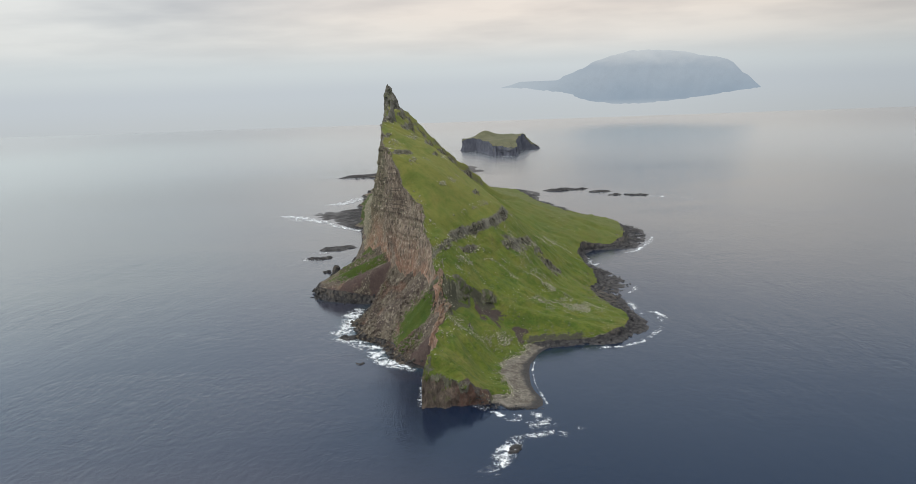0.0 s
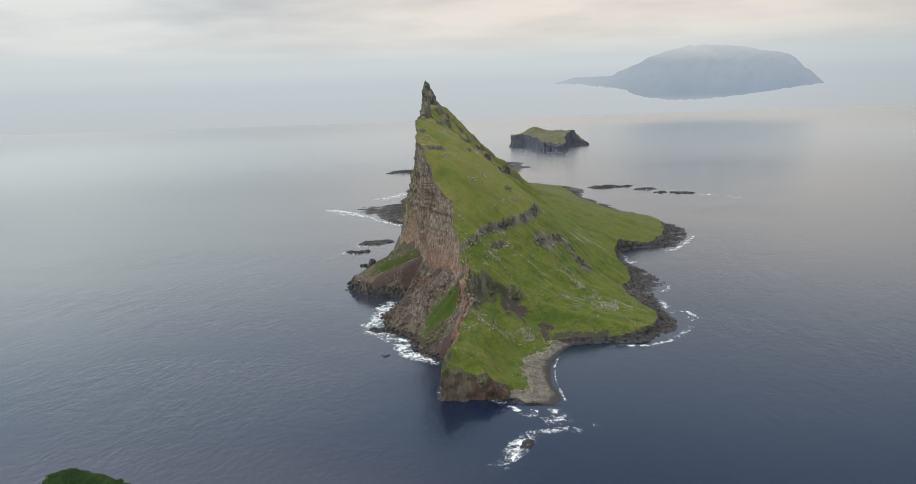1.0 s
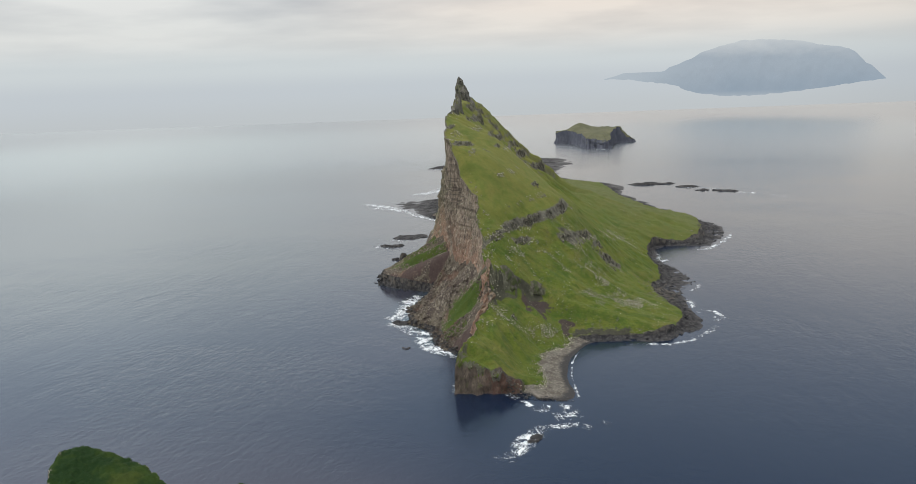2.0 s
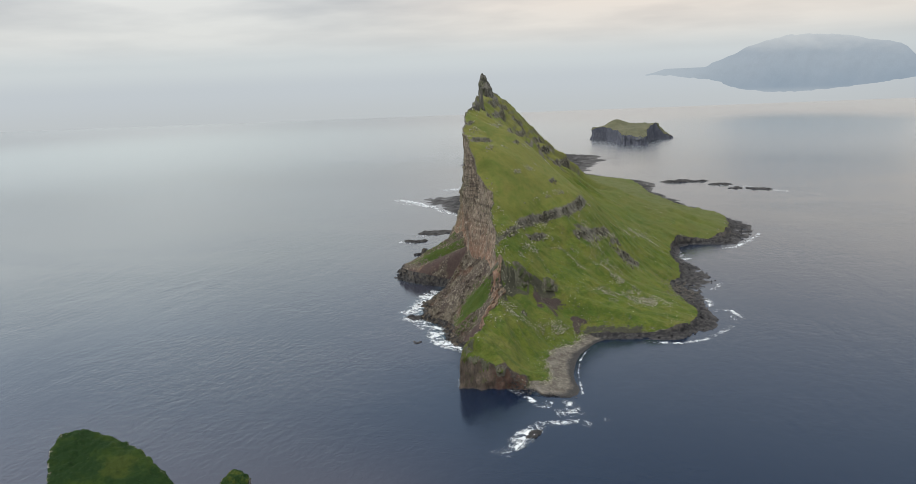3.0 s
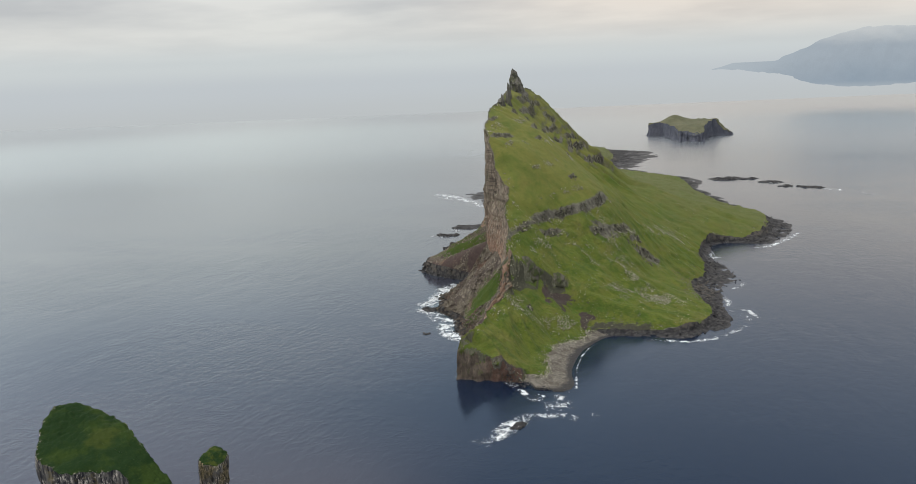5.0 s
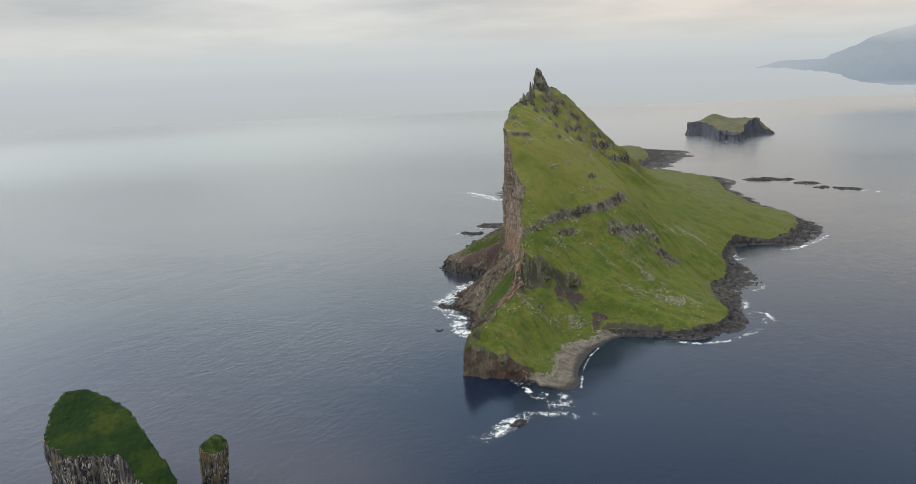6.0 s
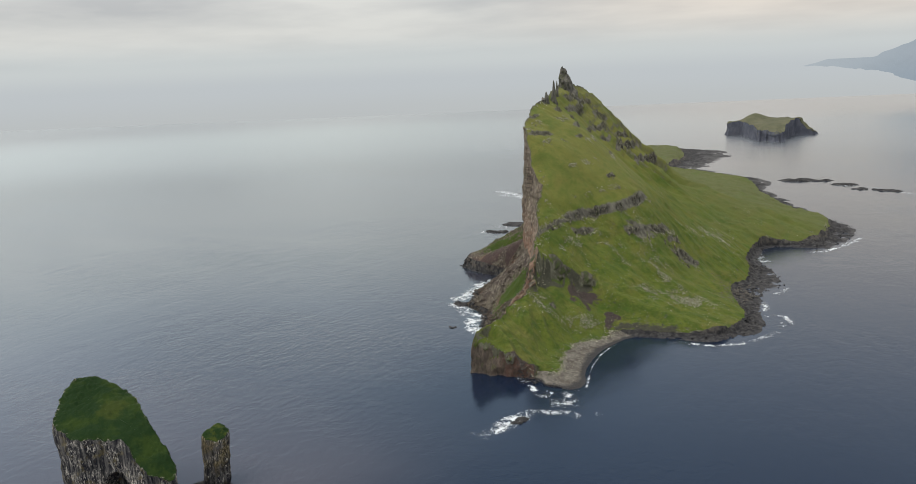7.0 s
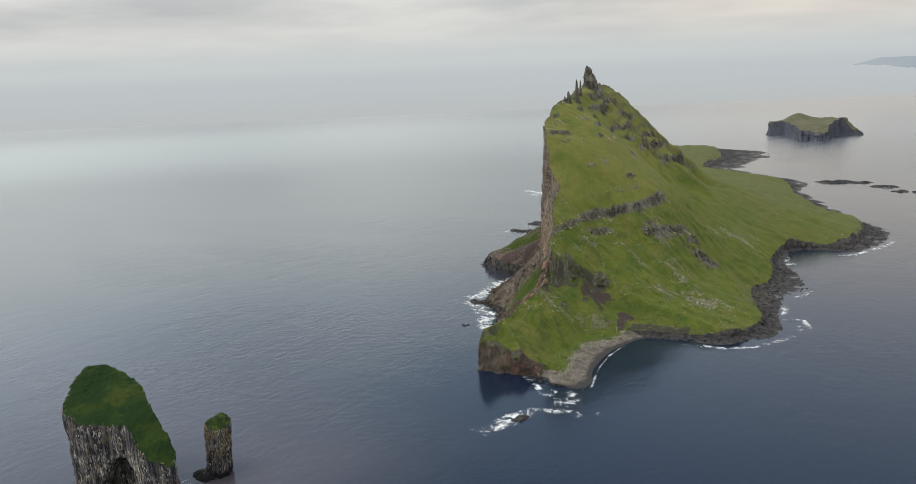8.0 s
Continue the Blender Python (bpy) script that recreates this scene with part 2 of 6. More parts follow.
def grass_colour(k):
    big = k.noise(80, 5, 0.62, None, 0.5)
    mid = k.noise(13, 6, 0.66, None, 0.5)
    fine = k.noise(2.0, 5, 0.7)
    olive = k.range(k.math("ADD", k.height(), k.math("MULTIPLY", k.math("SUBTRACT", big, 0.5), 160.0)), 55, 150)
    run = k.noise(5.5, 4, 0.6, k.scaled(0.22, 1.0, 0.22))
    where = k.node("ShaderNodeSeparateXYZ")
    k.put(where.inputs[0], k.pos)
    # mottling is weaker high up, and far back to suit the painted haze
    soft = k.math("MULTIPLY", k.range(k.height(), 85, 125, 1.0, 0.45), k.range(where.outputs["Y"], 880, 1150, 1.0, 0.3))
    c = k.mix(olive, (0.098, 0.120, 0.019), (0.136, 0.138, 0.034))
    c = k.mix(k.range(k.noise(32, 5, 0.65, None, 0.7), 0.46, 0.62, 0, 0.75), c, (0.124, 0.120, 0.030))
    c = k.mix(k.math("MULTIPLY", k.range(k.noise(24, 5, 0.65, k.scaled(1, 1, 1.3), 0.7), 0.50, 0.68, 0, 0.8), k.range(k.height(), 85, 120, 1, 0.4)), c, (0.052, 0.096, 0.014))
    field = k.noise(46, 5, 0.62, k.scaled(1.0, 0.7, 0.8), 0.8)
    c = k.mix(k.range(field, 0.53, 0.66, 0, 0.42), c, (0.052, 0.088, 0.016))
    c = k.mix(k.range(field, 0.46, 0.36, 0, 0.45), c, (0.134, 0.132, 0.032))
    # haze painted over the moor at the back: a duller, greyer olive
    hazed_moor = k.range(k.math("ADD", where.outputs["Y"], k.math("MULTIPLY", k.math("SUBTRACT", big, 0.5), 500.0)), 930, 1350)
    c = k.mix(k.math("MULTIPLY", hazed_moor, k.range(k.height(), 120, 60, 0.3, 0.85)), c, (0.098, 0.104, 0.043))
    c = k.mix(k.math("MULTIPLY", k.range(mid, 0.48, 0.66, 0, 0.7), soft), c, (0.048, 0.084, 0.011))
    c = k.mix(k.math("MULTIPLY", k.range(mid, 0.44, 0.28, 0, 0.5), soft), c, (0.140, 0.124, 0.032))
    c = k.mix(k.range(big, 0.56, 0.70, 0, 0.5), c, (0.062, 0.108, 0.014))
    c = k.mix(k.math("MULTIPLY", k.range(run, 0.50, 0.66, 0, 0.35), soft), c, (0.056, 0.076, 0.014))
    c = k.mix(k.math("MULTIPLY", k.range(k.noise(5.0, 4, 0.7), 0.54, 0.70, 0, 0.4), soft), c, (0.110, 0.138, 0.020))
    turned = k.node("ShaderNodeMapping", Vector=k.pos, Rotation=(0, 0, radians(40)), Scale=(0.32, 1, 0.5))
    fold = k.noise(10, 5, 0.62, turned.outputs[0], 0.4)
    low = k.math("MULTIPLY", k.range(k.height(), 110, 70), soft)
    c = k.mix(k.math("MULTIPLY", k.range(fold, 0.52, 0.64, 0, 0.55), low), c, (0.036, 0.072, 0.010))
    c = k.mix(k.math("MULTIPLY", k.range(fold, 0.47, 0.35, 0, 0.3), low), c, (0.150, 0.140, 0.036))
    tuft = k.noise(1.0, 4, 0.75)
    c = k.mix(k.math("MULTIPLY", k.range(tuft, 0.56, 0.68, 0, 0.55), soft), c, (0.165, 0.165, 0.060))
    c = k.mix(k.math("MULTIPLY", k.range(tuft, 0.43, 0.33, 0, 0.5), soft), c, (0.030, 0.050, 0.010))
    return k.mix(k.math("MULTIPLY", k.range(fine, 0.46, 0.70, 0, 0.6), soft), c, (0.030, 0.046, 0.009)), mid, fine


def rock_colour(k, base, light, dark_c, tall=0.22):
    """Basalt: upright streaks, flat layers, blotches of lichen."""
    streak = k.noise(4.0, 6, 0.68, k.scaled(1, 1, tall))
    layer = k.noise(7.0, 4, 0.6, k.scaled(0.12, 0.12, 1))
    spots = k.noise(1.6, 4, 0.7)
    c = k.mix(k.range(streak, 0.34, 0.66), dark_c, base)
    c = k.mix(k.range(layer, 0.52, 0.70, 0, 0.55), c, dark_c)
    c = k.mix(k.range(spots, 0.56, 0.74, 0, 0.75), c, light)
    return c, streak, spots


def make_grass():
    k = Nodes("turf")
    c, mid, fine = grass_colour(k)
    r, streak, spots = rock_colour(k, (0.150, 0.140, 0.112), (0.38, 0.36, 0.29), (0.050, 0.046, 0.040))
    edge = k.math("ADD", k.attr("rock"), k.math("MULTIPLY", k.math("SUBTRACT", k.noise(3.0, 5, 0.7), 0.5), 0.9))
    steep = k.range(k.slope(), 0.52, 0.30)
    rock = k.math("MAXIMUM", k.range(edge, 0.42, 0.62), k.math("MULTIPLY", steep, 0.85))
    soil = k.range(k.math("ADD", k.attr("soil"), k.math("MULTIPLY", k.math("SUBTRACT", k.noise(8, 6, 0.72, None, 0.8), 0.5), 2.4)), 0.40, 0.66)
    earth = k.mix(k.noise(2.5, 5, 0.7), (0.034, 0.027, 0.026), (0.074, 0.055, 0.051))
    c = k.mix(soil, c, earth)
    c = k.mix(rock, c, r)
    # dark moss on the rock steps, painted shade along the bay's undercut edge
    moss_shade = k.range(k.math("ADD", k.attr("moss_shade"), k.math("MULTIPLY", k.math("SUBTRACT", k.noise(9, 6, 0.75, k.scaled(1, 1, 0.5), 0.5), 0.5), 2.6)), 0.40, 0.62)
    dark = k.mix(k.noise(2.2, 5, 0.7, k.scaled(1, 1, 0.4)), (0.024, 0.028, 0.020), (0.090, 0.083, 0.062))
    c = k.mix(moss_shade, c, dark)
    # pale stones lying in the turf
    cell = k.cells(2.6)
    stone = k.math("MULTIPLY", k.range(cell.outputs["Distance"], 0.22, 0.14), k.range(k.math("ADD", k.attr("stones"), k.math("MULTIPLY", k.noise(16, 4, 0.65), 0.85)), 0.56, 0.80))
    c = k.mix(k.math("MULTIPLY", stone, k.range(k.noise(4.5, 2), 0.42, 0.56)), c, (0.24, 0.235, 0.20))
    n = k.bump(mid, k.range(k.height(), 85, 125, 0.8, 0.35), 3.0)
    n = k.bump(fine, k.range(k.height(), 85, 125, 0.9, 0.4), 1.2, n)
    k.bsdf.inputs["Sheen Weight"].default_value = 0.06
    k.bsdf.inputs["Sheen Roughness"].default_value = 0.55
    k.bsdf.inputs["Sheen Tint"].default_value = (0.62, 0.70, 0.34, 1)
    return k.done(c, 0.95, n, 0.15)


def make_cliff():
    k = Nodes("basalt_cliff")
    c, streak, spots = rock_colour(k, (0.325, 0.262, 0.198), (0.50, 0.42, 0.325), (0.140, 0.112, 0.088))
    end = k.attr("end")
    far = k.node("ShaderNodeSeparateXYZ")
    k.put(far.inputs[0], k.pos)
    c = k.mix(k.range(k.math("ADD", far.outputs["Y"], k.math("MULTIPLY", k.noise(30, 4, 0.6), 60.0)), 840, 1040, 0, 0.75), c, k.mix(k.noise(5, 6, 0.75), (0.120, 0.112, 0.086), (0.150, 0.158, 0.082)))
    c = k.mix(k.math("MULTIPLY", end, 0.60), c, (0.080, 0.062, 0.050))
    c = k.mix(k.math("MULTIPLY", k.math("MULTIPLY", end, k.range(far.outputs["X"], -34, -14)), k.range(k.noise(7, 5, 0.65), 0.36, 0.56, 0.2, 0.8)), c, (0.110, 0.060, 0.048))
    red = k.math("MULTIPLY", k.math("MULTIPLY", k.range(k.height(), 108, 58), k.range(far.outputs["Y"], 1010, 930)), k.range(k.noise(24, 5, 0.65), 0.34, 0.56))
    red = k.math("MAXIMUM", k.math("MULTIPLY", red, k.math("SUBTRACT", 1.0, end)), 0.0)
    c = k.mix(k.math("MULTIPLY", red, 0.70), c, (0.285, 0.150, 0.098))
    earth = k.range(k.math("ADD", k.attr("soil"), k.math("MULTIPLY", k.math("SUBTRACT", k.noise(6, 5, 0.7), 0.5), 1.4)), 0.25, 0.6)
    c = k.mix(k.math("MULTIPLY", earth, 0.75), c, (0.085, 0.045, 0.034))
    c = k.mix(k.math("MULTIPLY", k.range(k.noise(30, 5, 0.65, k.scaled(1, 1, 0.5)), 0.50, 0.66), k.range(k.height(), 70, 130, 0, 0.55)), c, (0.150, 0.152, 0.098))
    ochre = k.range(k.math("ADD", k.attr("ochre"), k.math("MULTIPLY", k.math("SUBTRACT", k.noise(4, 5, 0.7, k.scaled(1, 1, 0.4)), 0.5), 2.2)), 0.40, 0.75)
    c = k.mix(k.math("MULTIPLY", ochre, 0.7), c, (0.36, 0.225, 0.135))
    moss_shade = k.math("MULTIPLY", k.range(k.noise(9, 5, 0.65), 0.56, 0.68), k.range(k.slope(), 0.22, 0.5))
    c = k.mix(moss_shade, c, (0.075, 0.090, 0.022))
    crack = k.noise(1.8, 6, 0.76, k.scaled(1, 1, 0.16))
    c = k.mix(k.range(crack, 0.49, 0.40, 0, 0.75), c, (0.060, 0.048, 0.040))
    chip = k.noise(2.4, 6, 0.80, k.scaled(1, 1, 0.45), 0.4)
    c = k.mix(k.math("MULTIPLY", k.range(chip, 0.53, 0.62, 0, 0.7), k.range(end, 0.2, 0.8, 1.0, 0.12)), c, (0.50, 0.43, 0.335))
    c = k.mix(k.range(k.noise(3.4, 6, 0.78, k.scaled(1, 1, 0.6), 0.5), 0.55, 0.66, 0, 0.6), c, (0.105, 0.112, 0.050))
    strat = k.noise(1.7, 3, 0.6, k.scaled(0.05, 0.05, 1))
    c = k.mix(k.math("MULTIPLY", k.range(strat, 0.52, 0.64), k.range(k.height(), 80, 130, 0.15, 0.6)), c, (0.045, 0.038, 0.034))
    g, mid, fine = grass_colour(k)
    hang = k.range(k.math("ADD", k.attr("grass"), k.math("MULTIPLY", k.math("SUBTRACT", k.noise(5, 6, 0.72, k.scaled(1, 1, 0.6)), 0.5), 2.0)), 0.52, 0.68)
    c = k.mix(hang, c, k.mix(0.3, g, (0.04, 0.055, 0.014)))
    n = k.bump(streak, 1.0, 3.0)
    n = k.bump(crack, 1.0, 2.0, n)
    n = k.bump(chip, 0.8, 1.2, n)
    return k.done(c, 0.9, n, 0.2)


def make_scree():
    k = Nodes("scree_slope")
    a = k.noise(11, 5, 0.65)
    cell = k.cells(1.5, k.scaled(1, 1, 0.8))
    c = k.mix(k.range(a, 0.35, 0.65), (0.062, 0.047, 0.040), (0.120, 0.104, 0.076))
    tone = k.node("ShaderNodeSeparateXYZ")
    k.put(tone.inputs[0], cell.outputs["Color"])
    c = k.mix(k.range(tone.outputs["X"], 0.55, 1.0, 0, 0.6), c, (0.25, 0.22, 0.175))
    c = k.mix(k.range(tone.outputs["Y"], 0.6, 1.0, 0, 0.7), c, (0.040, 0.032, 0.030))
    c = k.mix(k.range(k.noise(0.9, 3, 0.7), 0.5, 0.8, 0, 0.7), c, (0.045, 0.036, 0.033))
    c = k.mix(k.range(k.noise(26, 4, 0.6), 0.5, 0.68, 0, 0.45), c, (0.16, 0.085, 0.058))
    plum = k.range(k.math("ADD", k.attr("plum"), k.math("MULTIPLY", k.math("SUBTRACT", k.noise(9, 5, 0.65), 0.5), 1.2)), 0.40, 0.66)
    c = k.mix(k.math("MULTIPLY", plum, 0.85), c, k.mix(k.noise(3, 4, 0.7), (0.040, 0.028, 0.027), (0.082, 0.056, 0.050)))
    g, mid, fine = grass_colour(k)
    ochre = k.range(k.math("ADD", k.attr("ochre"), k.math("MULTIPLY", k.math("SUBTRACT", k.noise(4, 5, 0.7, k.scaled(1, 1, 0.4)), 0.5), 2.2)), 0.40, 0.75)
    c = k.mix(k.math("MULTIPLY", ochre, 0.4), c, k.mix(k.noise(2, 4, 0.7), (0.17, 0.095, 0.058), (0.42, 0.27, 0.165)))
    green = k.range(k.math("ADD", k.attr("grass"), k.math("MULTIPLY", k.math("SUBTRACT", k.noise(5, 6, 0.80, None, 0.6), 0.5), 2.8)), 0.42, 0.62)
    g = k.mix(0.65, g, (0.030, 0.052, 0.012))
    c = k.mix(green, c, g)
    n = k.bump(cell.outputs["Distance"], k.math("SUBTRACT", 0.5, k.math("MULTIPLY", plum, 0.45)), 1.0)
    n = k.bump(k.noise(2.5, 5, 0.7), 0.6, 1.5, n)
    n = k.bump(a, 0.6, 2.5, n)
    return k.done(c, 0.95, n, 0.15)


def make_shore():
    k = Nodes("wet_shore_rock")
    c, streak, spots = rock_colour(k, (0.072, 0.068, 0.064), (0.165, 0.155, 0.140), (0.024, 0.024, 0.026), 0.8)
    crack = k.cells(4.5, k.scaled(1, 1, 0.5))
    c = k.mix(k.range(crack.outputs["Distance"], 0.42, 0.75, 0, 0.7), c, (0.014, 0.014, 0.016))
    dry = k.math("MULTIPLY", k.range(k.height(), 3.5, 8.0), k.range(k.noise(8, 4, 0.6), 0.42, 0.6))
    c = k.mix(k.math("MULTIPLY", dry, 0.75), c, (0.105, 0.092, 0.076))
    n = k.bump(streak, 0.8, 1.6)
    n = k.bump(spots, 0.6, 0.5, n)
    return k.done(c, k.range(k.height(), 0.3, 3.0, 0.5, 0.92), n, 0.18)


def make_beach():
    k = Nodes("cobble_beach")
    a, cell = k.noise(9, 4, 0.6), k.cells(1.3)
    c = k.mix(k.range(a, 0.36, 0.64), (0.090, 0.078, 0.062), (0.165, 0.150, 0.124))
    tone = k.node("ShaderNodeSeparateXYZ")
    k.put(tone.inputs[0], cell.outputs["Color"])
    c = k.mix(k.range(tone.outputs["X"], 0.5, 1.0, 0, 0.45), c, (0.25, 0.232, 0.195))
    c = k.mix(k.range(tone.outputs["Y"], 0.6, 1.0, 0, 0.5), c, (0.085, 0.076, 0.066))
    c = k.mix(k.range(k.noise(2.2, 5, 0.7), 0.52, 0.70, 0, 0.75), c, (0.085, 0.076, 0.066))
    c = k.mix(k.range(k.height(), 1.3, 0.5), c, (0.045, 0.043, 0.042))
    n = k.bump(cell.outputs["Distance"], 0.7, 0.6)
    return k.done(c, 0.9, n, 0.2)


def make_columns():
    k = Nodes("lichen_basalt")
    c, streak, spots = rock_colour(k, (0.150, 0.140, 0.116), (0.60, 0.57, 0.46), (0.036, 0.034, 0.030), 0.4)
    lichen = k.noise(1.1, 5, 0.75)
    c = k.mix(k.range(lichen, 0.54, 0.60, 0, 0.85), c, (0.58, 0.55, 0.45))
    c = k.mix(k.range(lichen, 0.44, 0.38, 0, 0.85), c, (0.022, 0.021, 0.020))
    one = k.nt.nodes.new("ShaderNodeNewGeometry").outputs["Random Per Island"]
    c = k.mix(1.0, c, k.mix(one, (0.24, 0.235, 0.225), (1.60, 1.58, 1.50)), "MULTIPLY")
    top = k.math("MULTIPLY", k.range(k.slope(), 0.55, 0.85), k.range(k.noise(3, 4), 0.40, 0.56))
    c = k.mix(top, c, (0.075, 0.095, 0.020))
    c = k.mix(k.range(k.height(), 135, 185, 0, 0.5), c, (0.165, 0.160, 0.105))
    n = k.bump(streak, 0.8, 1.0)
    n = k.bump(spots, 0.6, 0.4, n)
    return k.done(c, 0.9, n, 0.2)


def make_pale_stone():
    k = Nodes("pale_stone")
    c = k.mix(k.range(k.noise(1.5, 4, 0.7), 0.4, 0.65), (0.17, 0.165, 0.125), (0.42, 0.41, 0.33))
    one = k.nt.nodes.new("ShaderNodeNewGeometry").outputs["Random Per Island"]
    c = k.mix(1.0, c, k.mix(one, (0.45, 0.45, 0.42), (1.35, 1.33, 1.25)), "MULTIPLY")
    return k.done(c, 0.9, k.bump(k.noise(0.6, 4), 0.6, 0.3), 0.2)


PALE = make_pale_stone()


def make_stack_wall():
    k = Nodes("stack_basalt")
    streak = k.noise(2.2, 7, 0.75, k.scaled(1, 1, 0.10))
    spots = k.noise(1.0, 6, 0.78, k.scaled(1, 1, 0.35))
    big = k.noise(11, 4, 0.6)
    c = k.mix(k.range(streak, 0.44, 0.60), (0.016, 0.017, 0.024), (0.150, 0.142, 0.132))
    # dark upright streaks paint in the shade of deep recesses
    c = k.mix(k.range(k.noise(5.5, 5, 0.65, k.scaled(1, 1, 0.14)), 0.48, 0.36, 0, 0.9), c, (0.012, 0.012, 0.014))
    pale = k.math("MULTIPLY", k.range(spots, 0.52, 0.58), k.range(big, 0.42, 0.58, 0.05, 1.0))
    c = k.mix(pale, c, (0.58, 0.54, 0.47))
    c = k.mix(k.range(k.noise(6, 5, 0.65), 0.54, 0.66, 0, 0.6), c, (0.17, 0.135, 0.055))
    # ochre lichen on the slim pillar
    away = k.node("ShaderNodeSeparateXYZ")
    k.put(away.inputs[0], k.pos)
    c = k.mix(k.math("MULTIPLY", k.range(away.outputs["Y"], 262, 272), k.math("MULTIPLY", k.range(k.noise(6, 5, 0.7), 0.40, 0.60, 0.0, 0.75), k.range(k.height(), 10, 20))), c, k.mix(k.range(spots, 0.44, 0.58), (0.060, 0.052, 0.026), (0.330, 0.265, 0.150)))
    c = k.mix(k.range(k.height(), 7, 2), c, (0.010, 0.010, 0.012))
    n = k.bump(streak, 1.0, 1.8)
    n = k.bump(spots, 0.6, 0.5, n)
    return k.done(c, 0.88, n, 0.25)


def make_stack_turf():
    k = Nodes("lush_turf")
    big, mid, fine = k.noise(16, 4, 0.6), k.noise(4.5, 5, 0.65), k.noise(1.0, 4, 0.7)
    c = k.mix(k.range(big, 0.44, 0.64), (0.012, 0.029, 0.008), (0.026, 0.046, 0.009))
    c = k.mix(k.range(mid, 0.5, 0.72, 0, 0.7), c, (0.011, 0.026, 0.006))
    c = k.mix(k.range(fine, 0.5, 0.75, 0, 0.5), c, (0.040, 0.062, 0.014))
    # a trodden yellowish patch high on the cap, and a yellower cap on the slim pillar
    seat = k.node("ShaderNodeVectorMath")
    seat.operation = "DISTANCE"
    k.put(seat.inputs[0], k.pos)
    seat.inputs[1].default_value = (-147, 238, 66)
    spot_in = k.range(k.math("ADD", seat.outputs["Value"], k.math("MULTIPLY", k.math("SUBTRACT", mid, 0.5), 16.0)), 11, 4, 0, 0.45)
    away = k.node("ShaderNodeSeparateXYZ")
    k.put(away.inputs[0], k.pos)
    c = k.mix(k.math("MAXIMUM", spot_in, k.math("MULTIPLY", k.range(away.outputs["Y"], 262, 270), k.range(mid, 0.46, 0.62, 0, 0.7))), c, (0.062, 0.074, 0.014))
    stone = k.math("MULTIPLY", k.range(k.attr("rim"), 0.3, 0.9), k.range(k.noise(1.8, 5, 0.7), 0.56, 0.66))
    c = k.mix(stone, c, (0.34, 0.31, 0.25))
    n = k.bump(mid, 0.7, 1.2)
    n = k.bump(fine, 0.8, 0.5, n)
    return k.done(c, 0.95, n, 0.12)


